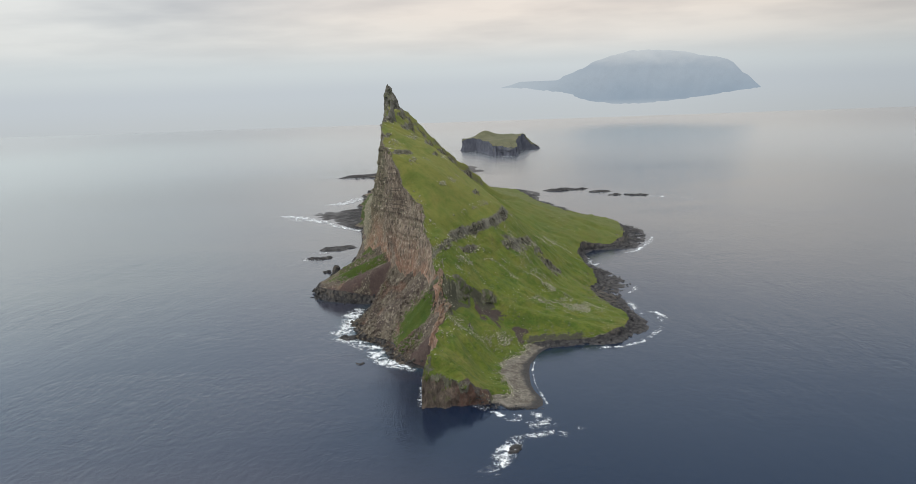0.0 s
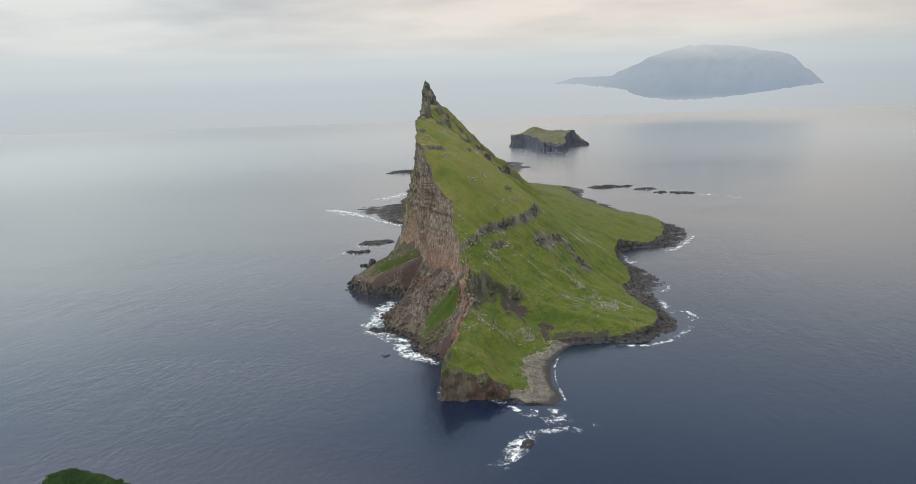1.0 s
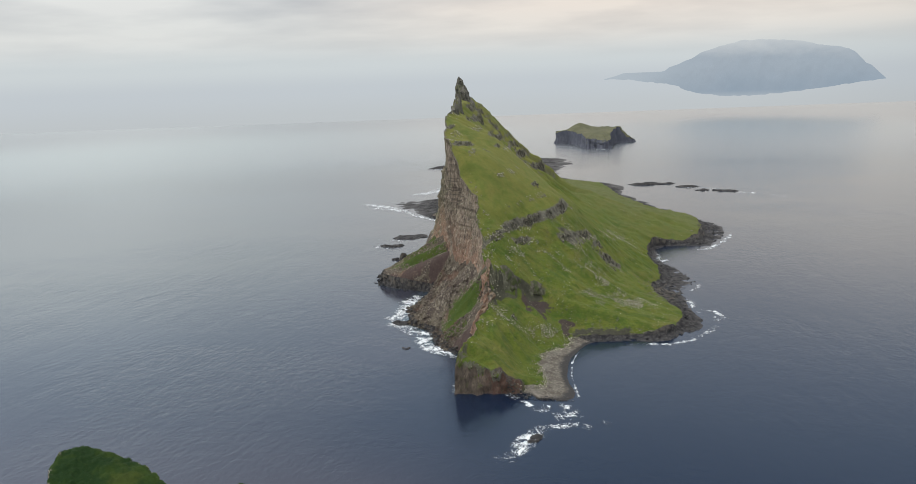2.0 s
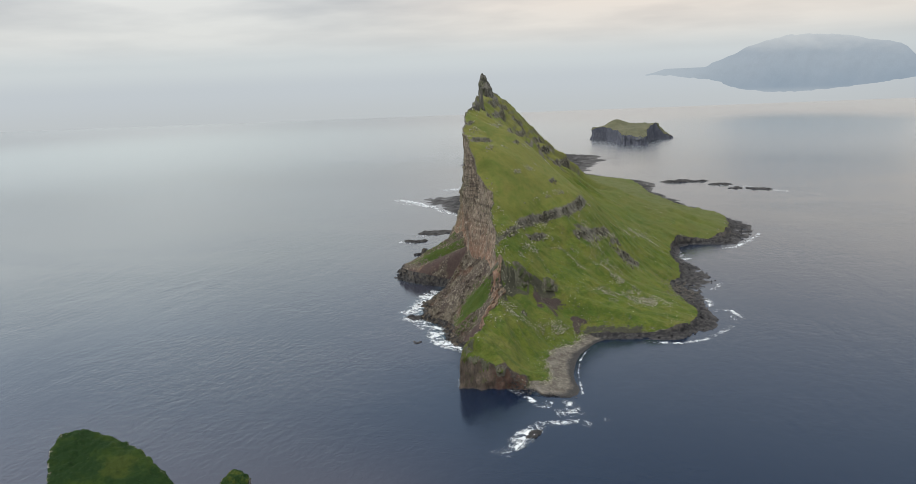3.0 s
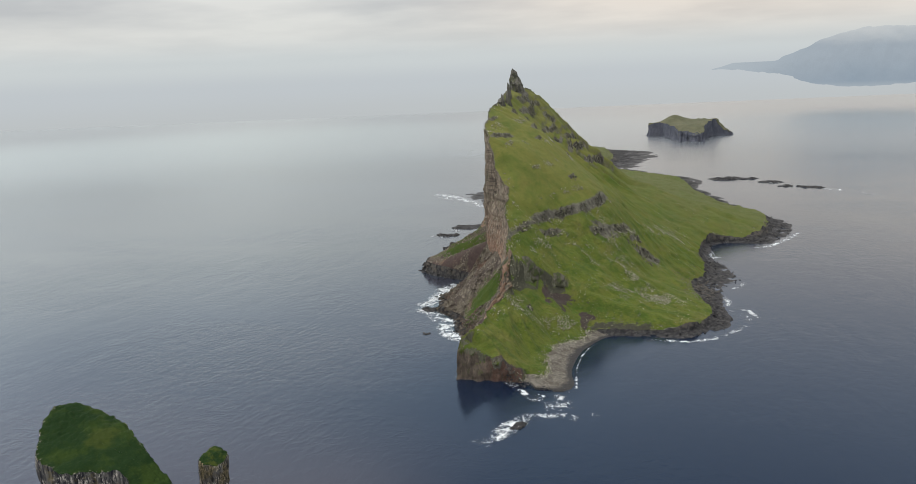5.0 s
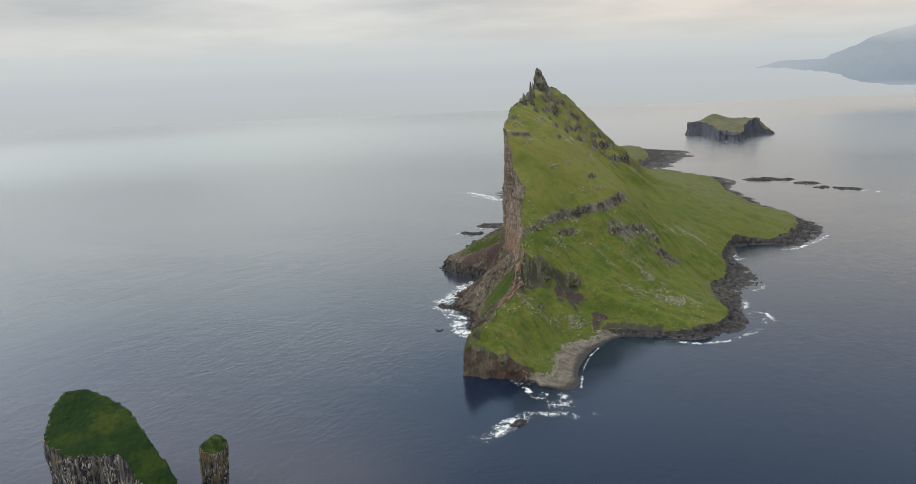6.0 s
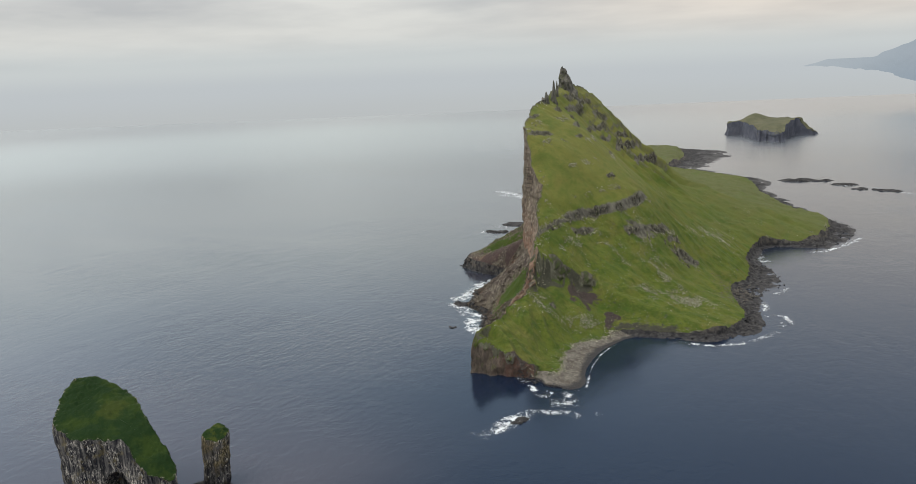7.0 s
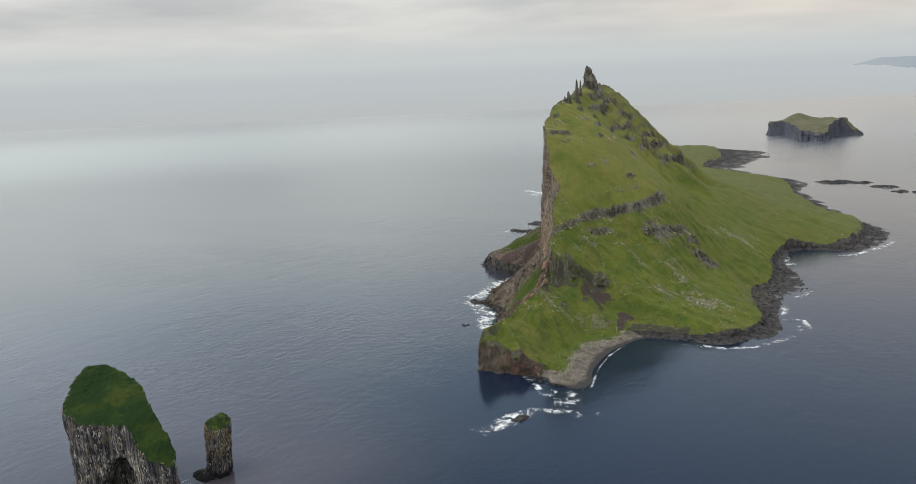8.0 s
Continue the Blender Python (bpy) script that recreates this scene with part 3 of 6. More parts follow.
def make_water():
    k = Nodes("sea_water")
    swell = k.noise(30, 3, 0.5, k.scaled(1.0, 0.45, 1), 0.6)
    chop = k.noise(6.0, 5, 0.62, k.scaled(1.0, 0.6, 1), 0.5)
    rip = k.noise(1.8, 4, 0.65)
    gust = k.noise(320, 4, 0.6, k.scaled(0.45, 1.3, 1), 0.8)
    calm = k.range(k.math("ADD", k.math("MULTIPLY", gust, 0.65), k.math("MULTIPLY", k.noise(110, 4, 0.6, k.scaled(0.35, 1.2, 1), 1.0), 0.35)), 0.40, 0.62, 0.40, 1.25)
    sx = k.node("ShaderNodeSeparateXYZ")
    k.put(sx.inputs[0], k.pos)
    # far out from the strait the ripples even out
    gap = k.node("ShaderNodeVectorMath")
    gap.operation = "DISTANCE"
    k.put(gap.inputs[0], k.pos)
    gap.inputs[1].default_value = (160, -30, 0)
    out_to_sea = gap.outputs["Value"]
    calm = k.math("MULTIPLY", calm, k.range(out_to_sea, 2500, 4200, 1.0, 0.06))
    # still water in the bay under the slope
    bay = k.node("ShaderNodeVectorMath")
    bay.operation = "DISTANCE"
    k.put(bay.inputs[0], k.pos)
    bay.inputs[1].default_value = (85, 600, 0)
    still = k.range(k.math("ADD", bay.outputs["Value"], k.math("MULTIPLY", k.math("SUBTRACT", gust, 0.5), 120.0)), 60, 170)
    calm = k.math("MULTIPLY", calm, k.math("ADD", 0.85, k.math("MULTIPLY", still, 0.15)))
    # rougher water off the western cliff, sheltered water elsewhere
    west = k.math("MULTIPLY", k.range(k.math("ADD", sx.outputs["X"], k.math("MULTIPLY", k.math("SUBTRACT", gust, 0.5), 300.0)), 10, -120), k.range(sx.outputs["X"], -480, -260))
    lee = k.math("ADD", 0.66, k.math("MULTIPLY", k.math("MULTIPLY", west, k.range(sx.outputs["Y"], 900, 650)), 0.8))
    n = k.bump(swell, k.math("MULTIPLY", calm, 0.11), 4.0)
    n = k.bump(chop, k.math("MULTIPLY", calm, k.math("MULTIPLY", lee, 0.30)), 1.2, n)
    # a tide rip far off the cliff: short steep ripples
    sy = k.math("ADD", sx.outputs["Y"], k.math("MULTIPLY", sx.outputs["X"], 0.12))
    sy = k.math("ADD", sy, k.math("MULTIPLY", k.math("SUBTRACT", k.noise(160, 4, 0.6), 0.5), 420.0))
    rip_band = k.math("MULTIPLY", k.range(k.math("ABSOLUTE", k.math("SUBTRACT", sy, 2180.0)), 330, 60), k.math("MULTIPLY", k.range(sx.outputs["X"], -440, -560), k.range(sx.outputs["X"], -1500, -1000)))
    n = k.bump(k.noise(10, 5, 0.75, k.scaled(0.35, 1, 1)), k.math("MULTIPLY", rip_band, 0.34), 3.0, n)
    n = k.bump(rip, k.math("MULTIPLY", calm, k.math("MULTIPLY", lee, 0.32)), 0.35, n)
    shallow = k.attr("shallow")
    # the water colour is paler towards -x
    west_tint = k.range(k.math("ADD", sx.outputs["X"], k.math("MULTIPLY", k.math("SUBTRACT", gust, 0.5), 300.0)), 0, -190)
    deep = k.mix(west_tint, (0.008, 0.014, 0.031), (0.034, 0.034, 0.048))
    # paler, greyer water colour round the stacks
    stack_tint = k.math("MULTIPLY", k.range(sx.outputs["Y"], 470, 280), k.range(k.math("ADD", sx.outputs["X"], k.math("MULTIPLY", k.math("SUBTRACT", gust, 0.5), 150.0)), 70, -70))
    deep = k.mix(stack_tint, deep, (0.062, 0.056, 0.068))
    c = k.mix(shallow, deep, (0.060, 0.150, 0.170))
    body = k.node("ShaderNodeBsdfDiffuse", Color=c, Normal=n)
    lw = k.node("ShaderNodeLayerWeight", Blend=0.5, Normal=n)
    curve = k.math("POWER", k.range(lw.outputs["Facing"], 0.175, 1.0, 0, 1, False), 2.95)
    # far off the gloss is broader and horizon haze is painted into its tint
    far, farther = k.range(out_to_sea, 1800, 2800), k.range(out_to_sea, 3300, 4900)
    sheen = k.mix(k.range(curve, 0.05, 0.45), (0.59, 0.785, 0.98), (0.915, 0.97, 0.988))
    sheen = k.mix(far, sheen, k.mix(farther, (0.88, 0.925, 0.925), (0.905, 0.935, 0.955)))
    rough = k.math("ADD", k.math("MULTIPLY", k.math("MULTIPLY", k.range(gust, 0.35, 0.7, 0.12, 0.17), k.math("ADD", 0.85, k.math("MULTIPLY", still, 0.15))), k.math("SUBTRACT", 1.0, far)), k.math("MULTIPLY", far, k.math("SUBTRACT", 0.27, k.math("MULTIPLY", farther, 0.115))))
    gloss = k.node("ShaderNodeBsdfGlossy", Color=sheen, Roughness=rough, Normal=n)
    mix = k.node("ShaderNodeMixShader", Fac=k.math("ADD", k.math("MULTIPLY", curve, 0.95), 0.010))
    k.nt.links.new(body.outputs[0], mix.inputs[1])
    k.nt.links.new(gloss.outputs[0], mix.inputs[2])
    k.nt.nodes.remove(k.bsdf)
    k.nt.links.new(mix.outputs[0], k.nt.nodes["Material Output"].inputs["Surface"])
    return k.mat


def make_foam():
    k = Nodes("surf")
    lace = k.noise(2.4, 6, 0.74, None, 1.6)
    big = k.noise(9, 4, 0.6, None, 1.0)
    web = k.cells(3.4, None, "DISTANCE_TO_EDGE").outputs["Distance"]
    rag = k.math("ADD", k.math("MULTIPLY", k.math("SUBTRACT", lace, 0.5), 2.3), k.math("MULTIPLY", k.math("SUBTRACT", big, 0.5), 2.8))
    f = k.math("ADD", k.attr("foam"), rag)
    core = k.range(f, 0.62, 0.95)
    veil = k.math("MULTIPLY", k.range(f, 0.16, 0.75, 0, 0.42), k.range(k.math("ADD", web, k.math("MULTIPLY", lace, 0.4)), 0.42, 0.24))
    k.put(k.bsdf.inputs["Alpha"], k.math("MAXIMUM", core, veil))
    return k.done((0.68, 0.71, 0.72), 0.8, k.bump(lace, 0.5, 0.4), 0.2)


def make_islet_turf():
    k = Nodes("hazed_turf")
    # distance haze is painted in: greyed, dull greens
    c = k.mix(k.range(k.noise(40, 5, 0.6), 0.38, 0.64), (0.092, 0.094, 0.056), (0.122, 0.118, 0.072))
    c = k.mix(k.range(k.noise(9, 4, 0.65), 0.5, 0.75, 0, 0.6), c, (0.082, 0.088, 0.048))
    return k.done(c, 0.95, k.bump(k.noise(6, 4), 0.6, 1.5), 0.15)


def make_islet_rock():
    k = Nodes("hazed_basalt")
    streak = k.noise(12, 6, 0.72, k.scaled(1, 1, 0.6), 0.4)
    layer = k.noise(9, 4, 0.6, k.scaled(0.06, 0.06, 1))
    # distance haze is painted in: bluish, lifted darks and low contrast
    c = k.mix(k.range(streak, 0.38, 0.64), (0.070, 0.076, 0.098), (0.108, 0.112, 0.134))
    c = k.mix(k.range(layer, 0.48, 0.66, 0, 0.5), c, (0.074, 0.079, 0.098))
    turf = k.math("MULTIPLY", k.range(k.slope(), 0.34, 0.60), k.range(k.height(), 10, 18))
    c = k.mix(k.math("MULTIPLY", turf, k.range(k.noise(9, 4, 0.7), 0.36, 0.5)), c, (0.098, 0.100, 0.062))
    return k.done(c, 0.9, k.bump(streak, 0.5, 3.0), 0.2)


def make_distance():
    """A mountain island deep in sea haze: the haze is painted as glowing colour on its surface."""
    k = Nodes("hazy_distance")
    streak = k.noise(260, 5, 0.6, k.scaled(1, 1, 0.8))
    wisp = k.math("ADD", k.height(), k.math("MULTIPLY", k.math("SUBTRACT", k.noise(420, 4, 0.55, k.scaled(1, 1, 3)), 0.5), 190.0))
    # painted haze: paler towards the top, the foot and -x
    haze_glow = k.mix(k.range(k.height(), 110, 300), (0.272, 0.332, 0.392), (0.340, 0.390, 0.436))
    haze_glow = k.mix(k.range(wisp, 300, 440, 0, 0.85), haze_glow, (0.60, 0.615, 0.605))
    haze_glow = k.mix(k.range(streak, 0.35, 0.7, 0, 0.22), haze_glow, (0.40, 0.44, 0.48))
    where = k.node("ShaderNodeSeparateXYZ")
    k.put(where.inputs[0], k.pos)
    haze_glow = k.mix(k.range(where.outputs["X"], 420, -320, 0, 0.75), haze_glow, (0.445, 0.487, 0.512))
    haze_glow = k.mix(k.range(k.height(), 128, 92, 0, 0.45), haze_glow, (0.44, 0.48, 0.505))
    k.put(k.bsdf.inputs["Emission Color"], haze_glow)
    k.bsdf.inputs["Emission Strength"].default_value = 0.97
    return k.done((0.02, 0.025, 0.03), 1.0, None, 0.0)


TURF, CLIFF, SCREE, SHORE = make_grass(), make_cliff(), make_scree(), make_shore()
BEACH, COLUMNS, WALL, LUSH = make_beach(), make_columns(), make_stack_wall(), make_stack_turf()
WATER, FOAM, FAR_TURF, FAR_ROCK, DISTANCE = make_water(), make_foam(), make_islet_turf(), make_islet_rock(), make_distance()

# ---------------------------------------------------------------- the island's guiding curves: along y, (y, x, z)
CREST = [(530, -50, 38), (550, -51, 36), (570, -50, 37), (590, -50, 41), (610, -50, 45), (626, -47, 52), (645, -51, 58), (667, -58, 72),
         (690, -66, 86), (700, -70, 93), (723, -80, 111), (748, -90, 128), (766, -101, 139), (780, -112, 149), (789, -122, 162), (797, -129, 175), (808, -136, 187), (836, -147, 196),
         (862, -152, 206), (880, -158, 213), (920, -163, 221), (960, -170, 226), (1000, -181, 232), (1060, -192, 238), (1146, -193, 227),
         (1180, -200, 199), (1230, -225, 150), (1300, -258, 98), (1400, -292, 60), (1500, -322, 40), (1700, -362, 22), (1900, -392, 16), (2000, -405, 20),
         (2200, -450, 18), (2320, -470, 12)]
FOOT = [(530, -50, 2), (585, -57, 3), (600, -60, 24), (626, -52, 42), (660, -62, 52), (700, -80, 56), (740, -99, 51), (770, -117, 48), (800, -135, 45),
        (840, -151, 46), (870, -166, 47), (900, -185, 44), (960, -213, 34), (1050, -236, 24), (1110, -251, 12), (1200, -276, 8), (1310, -306, 12),
        (1400, -328, 18), (1500, -352, 12), (1700, -382, 8), (2000, -420, 6), (2320, -480, 4)]
UPPER = [(530, -36, 32), (590, -36, 34), (620, -34, 41), (645, -32, 46), (680, -48, 68), (700, -52, 81), (750, -72, 118), (800, -92, 164),
         (820, -96, 176), (845, -98, 178), (900, -101, 187), (970, -112, 170), (1055, -125, 163), (1120, -128, 150), (1178, -154, 177), (1230, -170, 122),
         (1300, -190, 78), (1400, -210, 50), (1550, -240, 32), (1750, -330, 19), (1900, -380, 12), (2050, -390, 19), (2320, -430, 12)]
MIDDLE = [(530, -18, 21), (590, -17, 20), (620, -14, 24), (645, -8, 26), (680, -14, 36), (700, -10, 41), (750, -38, 83), (800, -20, 103),
          (845, 0, 107), (900, -35, 127), (970, -58, 127), (1055, -92, 131), (1120, -92, 117), (1178, -103, 131), (1230, -105, 84),
          (1300, -100, 50), (1400, -90, 36), (1550, -120, 26), (1750, -200, 15), (1900, -330, 10), (2050, -340, 19), (2320, -380, 12)]
TOE = [(530, 2, 9), (590, -2, 8), (620, 6, 8), (645, 10, 10), (680, 18, 13), (700, 32, 26), (750, 42, 35), (800, 58, 30), (845, 60, 31),
       (900, 55, 42), (970, 40, 48), (1055, 4, 59), (1120, 8, 54), (1178, -40, 79), (1230, 0, 50), (1300, 0, 38), (1400, 0, 30),
       (1550, -30, 20), (1750, -110, 11), (1900, -290, 8), (2050, -300, 15), (2320, -350, 10)]
EDGE_NEAR = [(530, 6, 4), (540, 14, 4), (551, 20, 4), (571, 14, 4), (592, 7, 3), (609, 8, 3), (627, 17, 3), (645, 26, 4), (662, 33, 6), (672, 48, 7), (680, 68, 8), (688, 98, 9), (700, 121, 9), (720, 131, 8), (750, 137, 7), (800, 122, 5), (845, 105, 4), (870, 100, 5), (910, 112, 6), (950, 105, 9)]
EDGE_FAR = [(1000, 92, 12), (1055, 90, 14), (1095, 95, 15), (1112, 122, 13), (1122, 144, 13), (1160, 165, 15), (1230, 172, 15), (1300, 158, 12), (1400, 95, 7), (1550, 25, 5), (1750, -50, 4), (1820, -150, 3), (1845, -190, 3), (1890, -262, 6), (1950, -262, 14), (2050, -265, 9), (2150, -285, 7), (2320, -345, 7)]
EDGE = EDGE_NEAR + EDGE_FAR
COAST_RIGHT = [(519, 43), (530, 53), (539, 52), (557, 44), (576, 39.5), (604, 36), (621, 36.5), (642, 41), (654, 46), (664, 53), (670, 75), (674, 100), (680, 125), (699, 141),
               (733, 160), (763, 157), (800, 146), (842, 143), (868, 139), (909, 157), (930, 150), (954, 139), (1003, 114), (1060, 104),
               (1089, 108), (1104, 118), (1109, 160), (1117, 186), (1157, 203), (1227, 212), (1289, 206), (1318, 180), (1400, 120), (1467, 85),
               (1542, 52), (1582, 37), (1714, 18), (1765, -18), (1822, -85), (1847, -122), (1890, -176), (1950, -170), (2049, -172),
               (2120, -158), (2215, -148), (2250, -160), (2290, -180), (2320, -225)]
COAST_LEFT = [(519, -47), (560, -55), (600, -63), (609, -82), (620, -97), (630, -106), (657, -114), (671, -130), (688, -160), (700, -153),
              (712, -160), (738, -171), (787, -167), (808, -165), (813, -200), (820, -224), (836, -247), (862, -258), (905, -250), (925, -240), (960, -240), (1004, -246),
              (1073, -246), (1146, -266), (1219, -289), (1273, -296), (1295, -318), (1325, -354), (1369, -395), (1388, -420), (1410, -446), (1436, -452), (1465, -438), (1493, -407), (1512, -374),
              (1600, -386), (1665, -394), (1762, -408), (2000, -436), (2040, -470), (2070, -545), (2105, -556), (2150, -500), (2190, -470), (2320, -492)]


def along(curve, y, k=1):
    return pchip([c[0] for c in curve], [c[k] for c in curve], y)


# rows: close together at the blunt near end, wider towards the far end
ROWS = np.concatenate([[514.0], np.linspace(516, 523, 22), np.arange(524.4, 1000, 1.4), np.arange(1000, 1240, 1.8), np.arange(1243, 1500, 5), np.arange(1508, 2322, 9), [2324.0, 2328.0]])


def build_grid():
    y = ROWS
    rag = fbm(y, 0 * y, 0 * y, 26, 4, 3)
    rag2 = fbm(y, 0 * y, 0 * y, 30, 4, 9)
    xl = np.interp(y, *zip(*COAST_LEFT)) + 4.0 * rag
    xr = np.interp(y, *zip(*COAST_RIGHT)) + 3.0 * rag2 * (0.25 + 0.75 * step(655, 675, y))
    far = step(1250, 1500, y)
    xl, xr = xl + 6 * rag * far, xr + 6 * rag2 * far
    ex = along(EDGE, y) + (2.0 + 2.0 * step(664, 650, y)) * fbm(y, 0 * y, 5 + 0 * y, 14, 4, 4, 0.6)
    ex = np.minimum(ex, xr - 4)
    ez = along(EDGE, y, 2) * (0.8 + 0.35 * fbm(y, 0 * y, 2 + 0 * y, 22, 3, 6))
    fx, fz = along(FOOT, y) + 3 * fbm(y, 0 * y, 7 + 0 * y, 20, 3, 63), along(FOOT, y, 2) * (1 + 0.28 * fbm(y, 0 * y, 8 + 0 * y, 18, 3, 64) * step(600, 640, y))
    fx = np.maximum(fx, xl + 1.5)
    cx, cz = along(CREST, y) + 4.2 * fbm(y, 0 * y, 9 + 0 * y, 18, 4, 62, 0.58), along(CREST, y, 2)
    bluff = np.interp(y, [515, 600, 620, 800, 815, 870, 960, 1050, 1300, 2300], [1.5, 2, 5, 5, 15, 13, 6, 5, 4, 4])
    bluff = np.minimum(bluff, fz * 0.7)
    flat = step(1290, 1340, y) * step(1540, 1480, y) + step(2040, 2080, y) * step(2180, 2130, y)
    bx = xl + np.clip((fx - xl) * 0.18, 0.5, 9) * (1 - flat) + (fx - xl) * 0.93 * flat
    bluff = bluff * (1 - flat) + 2.8 * flat
    bluff = np.minimum(bluff, fz * 0.7)
    knots = [(xl - 14, 0 * y - 8), (xl, 0 * y - 0.4), (bx, bluff), (fx, fz), (cx, cz), (along(UPPER, y), along(UPPER, y, 2)),
             (along(MIDDLE, y), along(MIDDLE, y, 2)), (along(TOE, y), along(TOE, y, 2)), (ex, ez),
             (ex + np.where(y < 664, 0.5, 0.22) * (xr - ex), np.where(y < 664, 1.5, np.minimum(2.4, ez * 0.55))), (xr, 0 * y - 0.4), (xr + 14, 0 * y - 8)]
    counts = [2, 10, 44, 84, 40, 60, 60, 50, 12, 18, 3]
    xs, zs, seg = [], [], []
    for k, n in enumerate(counts):
        (xa, za), (xb, zb) = knots[k], knots[k + 1]
        t = np.arange(n) / n
        xs.append(xa[:, None] + (xb - xa)[:, None] * t)
        zs.append(za[:, None] + (zb - za)[:, None] * t)
        seg += [k] * n
    xs.append(knots[-1][0][:, None])
    zs.append(knots[-1][1][:, None])
    seg.append(len(counts) - 1)
    X, Z, seg = np.concatenate(xs, 1), np.concatenate(zs, 1), np.array(seg)
    # round the bends across the turf and the scree
    first, last = np.argmax(seg == 4), np.argmax(seg == 8)
    Xs, Zs = smooth(X[:, first:last], 7, 1), smooth(Z[:, first:last], 7, 1)
    n = last - first
    w = np.minimum(step(0, 14, np.arange(n)), step(0, 10, n - 1 - np.arange(n)))
    X[:, first:last] += (Xs - X[:, first:last]) * w
    Z[:, first:last] += (Zs - Z[:, first:last]) * w
    Y = np.repeat(y[:, None], X.shape[1], 1)
    return X, Y, Z, seg


def relief(X, Y, Z, seg):
    cliff, turf = seg == 3, (seg >= 4) & (seg <= 7)
    # cliff: buttresses, columns and ledges, pushed out along the face
    u = np.zeros(len(seg))
    u[cliff] = np.linspace(0, 1, cliff.sum())
    bell = np.sin(np.pi * np.clip(u, 0, 1)) ** 0.6 * cliff
    tall = np.clip((along(CREST, ROWS, 2) - along(FOOT, ROWS, 2)) / 120, 0.15, 1)[:, None]
    s = Y - 0.35 * X
    ridge = 1 - 2 * np.abs(fbm(0 * X, s, Z * 0.12, 34, 2, 21))
    d = 10 * ridge + 4.5 * (1 - 2 * np.abs(fbm(0 * X, s, Z * 0.08, 12, 2, 22))) + 2.2 * np.abs(fbm(0 * X, s, Z * 0.05, 4.2, 2, 25)) + 1.2 * fbm(s * 0.1, s * 0.3, Z, 5, 3, 23)
    ledge = (Z / 19 + 0.12 * fbm(0 * X, s, 0 * Z, 90, 2, 24)) % 1.0
    d = d + 2.0 * (step(0.0, 0.16, ledge) - ledge) * step(60, 110, Z)
    fine = (Z / 6.3 + 0.3 * fbm(0 * X, s, 0 * Z, 40, 2, 28)) % 1.0
    d = d + 1.1 * (step(0.0, 0.25, fine) - fine) + 1.6 * np.abs(fbm(0 * X, s, Z * 0.15, 2.9, 2, 29))
    d = d - 10.5 - 7.0 * step(785, 850, Y)
    X = X - d * bell * tall
    Y = Y - 0.35 * d * bell * tall
    # the low end of the cliff crumbles
    loose = cliff * step(598, 606, Y) * step(680, 650, Y) * bell
    X = X + loose * (3.0 * fbm(X, Y, Z, 7, 4, 26, 0.6))
    Z = Z + loose * 1.5 * fbm(X, Y, Z, 5, 3, 27)
    # scree: gullies running down and boulders
    s = 2.2 * fbm(X * 0.5, Y, 0 * Z, 26, 4, 31) + 1.1 * fbm(X, Y, 0 * Z, 5, 3, 32)
    k2 = np.zeros(len(seg))
    k2[seg == 2] = np.sin(np.pi * np.linspace(0, 1, (seg == 2).sum())) ** 0.5
    k2[seg == 1] = 0.4
    Z = Z + s * k2 * np.clip(Z / 12, 0, 1)
    X = X + 2.5 * fbm(X, Y, Z, 9, 3, 33) * (seg == 1)
    Z = Z + 1.5 * fbm(X, Y, 0 * Z, 12, 4, 34) * (seg == 1) * step(1280, 1330, Y)
    # turf: soft humps, terraces and runnels downhill
    k3 = np.zeros(len(seg))
    m = turf.sum()
    k3[turf] = np.minimum(step(0, 10, np.arange(m)), step(0, 8, m - 1 - np.arange(m)))
    hump = 3.0 * fbm(X, Y, 0 * Z, 42, 4, 41) + 1.1 * fbm(X, Y, 0 * Z, 8, 4, 42) + 1.6 * fbm(0.3 * X, Y, 0 * Z, 15, 2, 46)
    ter = (Z / 22 + 0.35 * fbm(X, Y, 0 * Z, 70, 2, 43)) % 1.0
    steepness = np.clip((Z - 30) / 60, 0, 1)
    high = step(90, 130, Z) * step(1010, 960, Y)
    Z = Z + k3 * (1 - 0.6 * high) * (hump + 1.6 * steepness * (step(0.0, 0.45, ter) - ter))
    across, down = 0.76 * Y + 0.65 * X, 0.65 * Y - 0.76 * X
    Z = Z + k3 * step(690, 620, Y) * np.clip(Z / 14 - 0.25, 0, 1) * (4.2 * (0.5 - 2 * np.abs(fbm(across, 0.3 * down, 0 * Z, 19, 2, 45))) + 1.1 * fbm(across, 0.4 * down, 0 * Z, 6, 3, 47))
    low = step(100, 75, Z) * step(640, 700, Y) * step(1000, 900, Y) * step(12, 26, Z)
    Z = Z + k3 * low * (1.5 * (0.4 - 2 * np.abs(fbm(Y + 0.25 * X, 0.22 * X, 0 * Z, 20, 2, 48))) + 0.9 * fbm(0.5 * X, Y, 0 * Z, 7, 3, 49))
    back = step(955, 1010, Y) * step(1260, 1190, Y) * step(60, 110, Z)
    Z = Z + k3 * back * (15.0 * (0.5 - 2 * np.abs(fbm(0.10 * X, Y, 0 * Z, 30, 2, 44))) + 3.0 * (step(0.1, 0.35, (Z / 16) % 1.0) - (Z / 16) % 1.0))
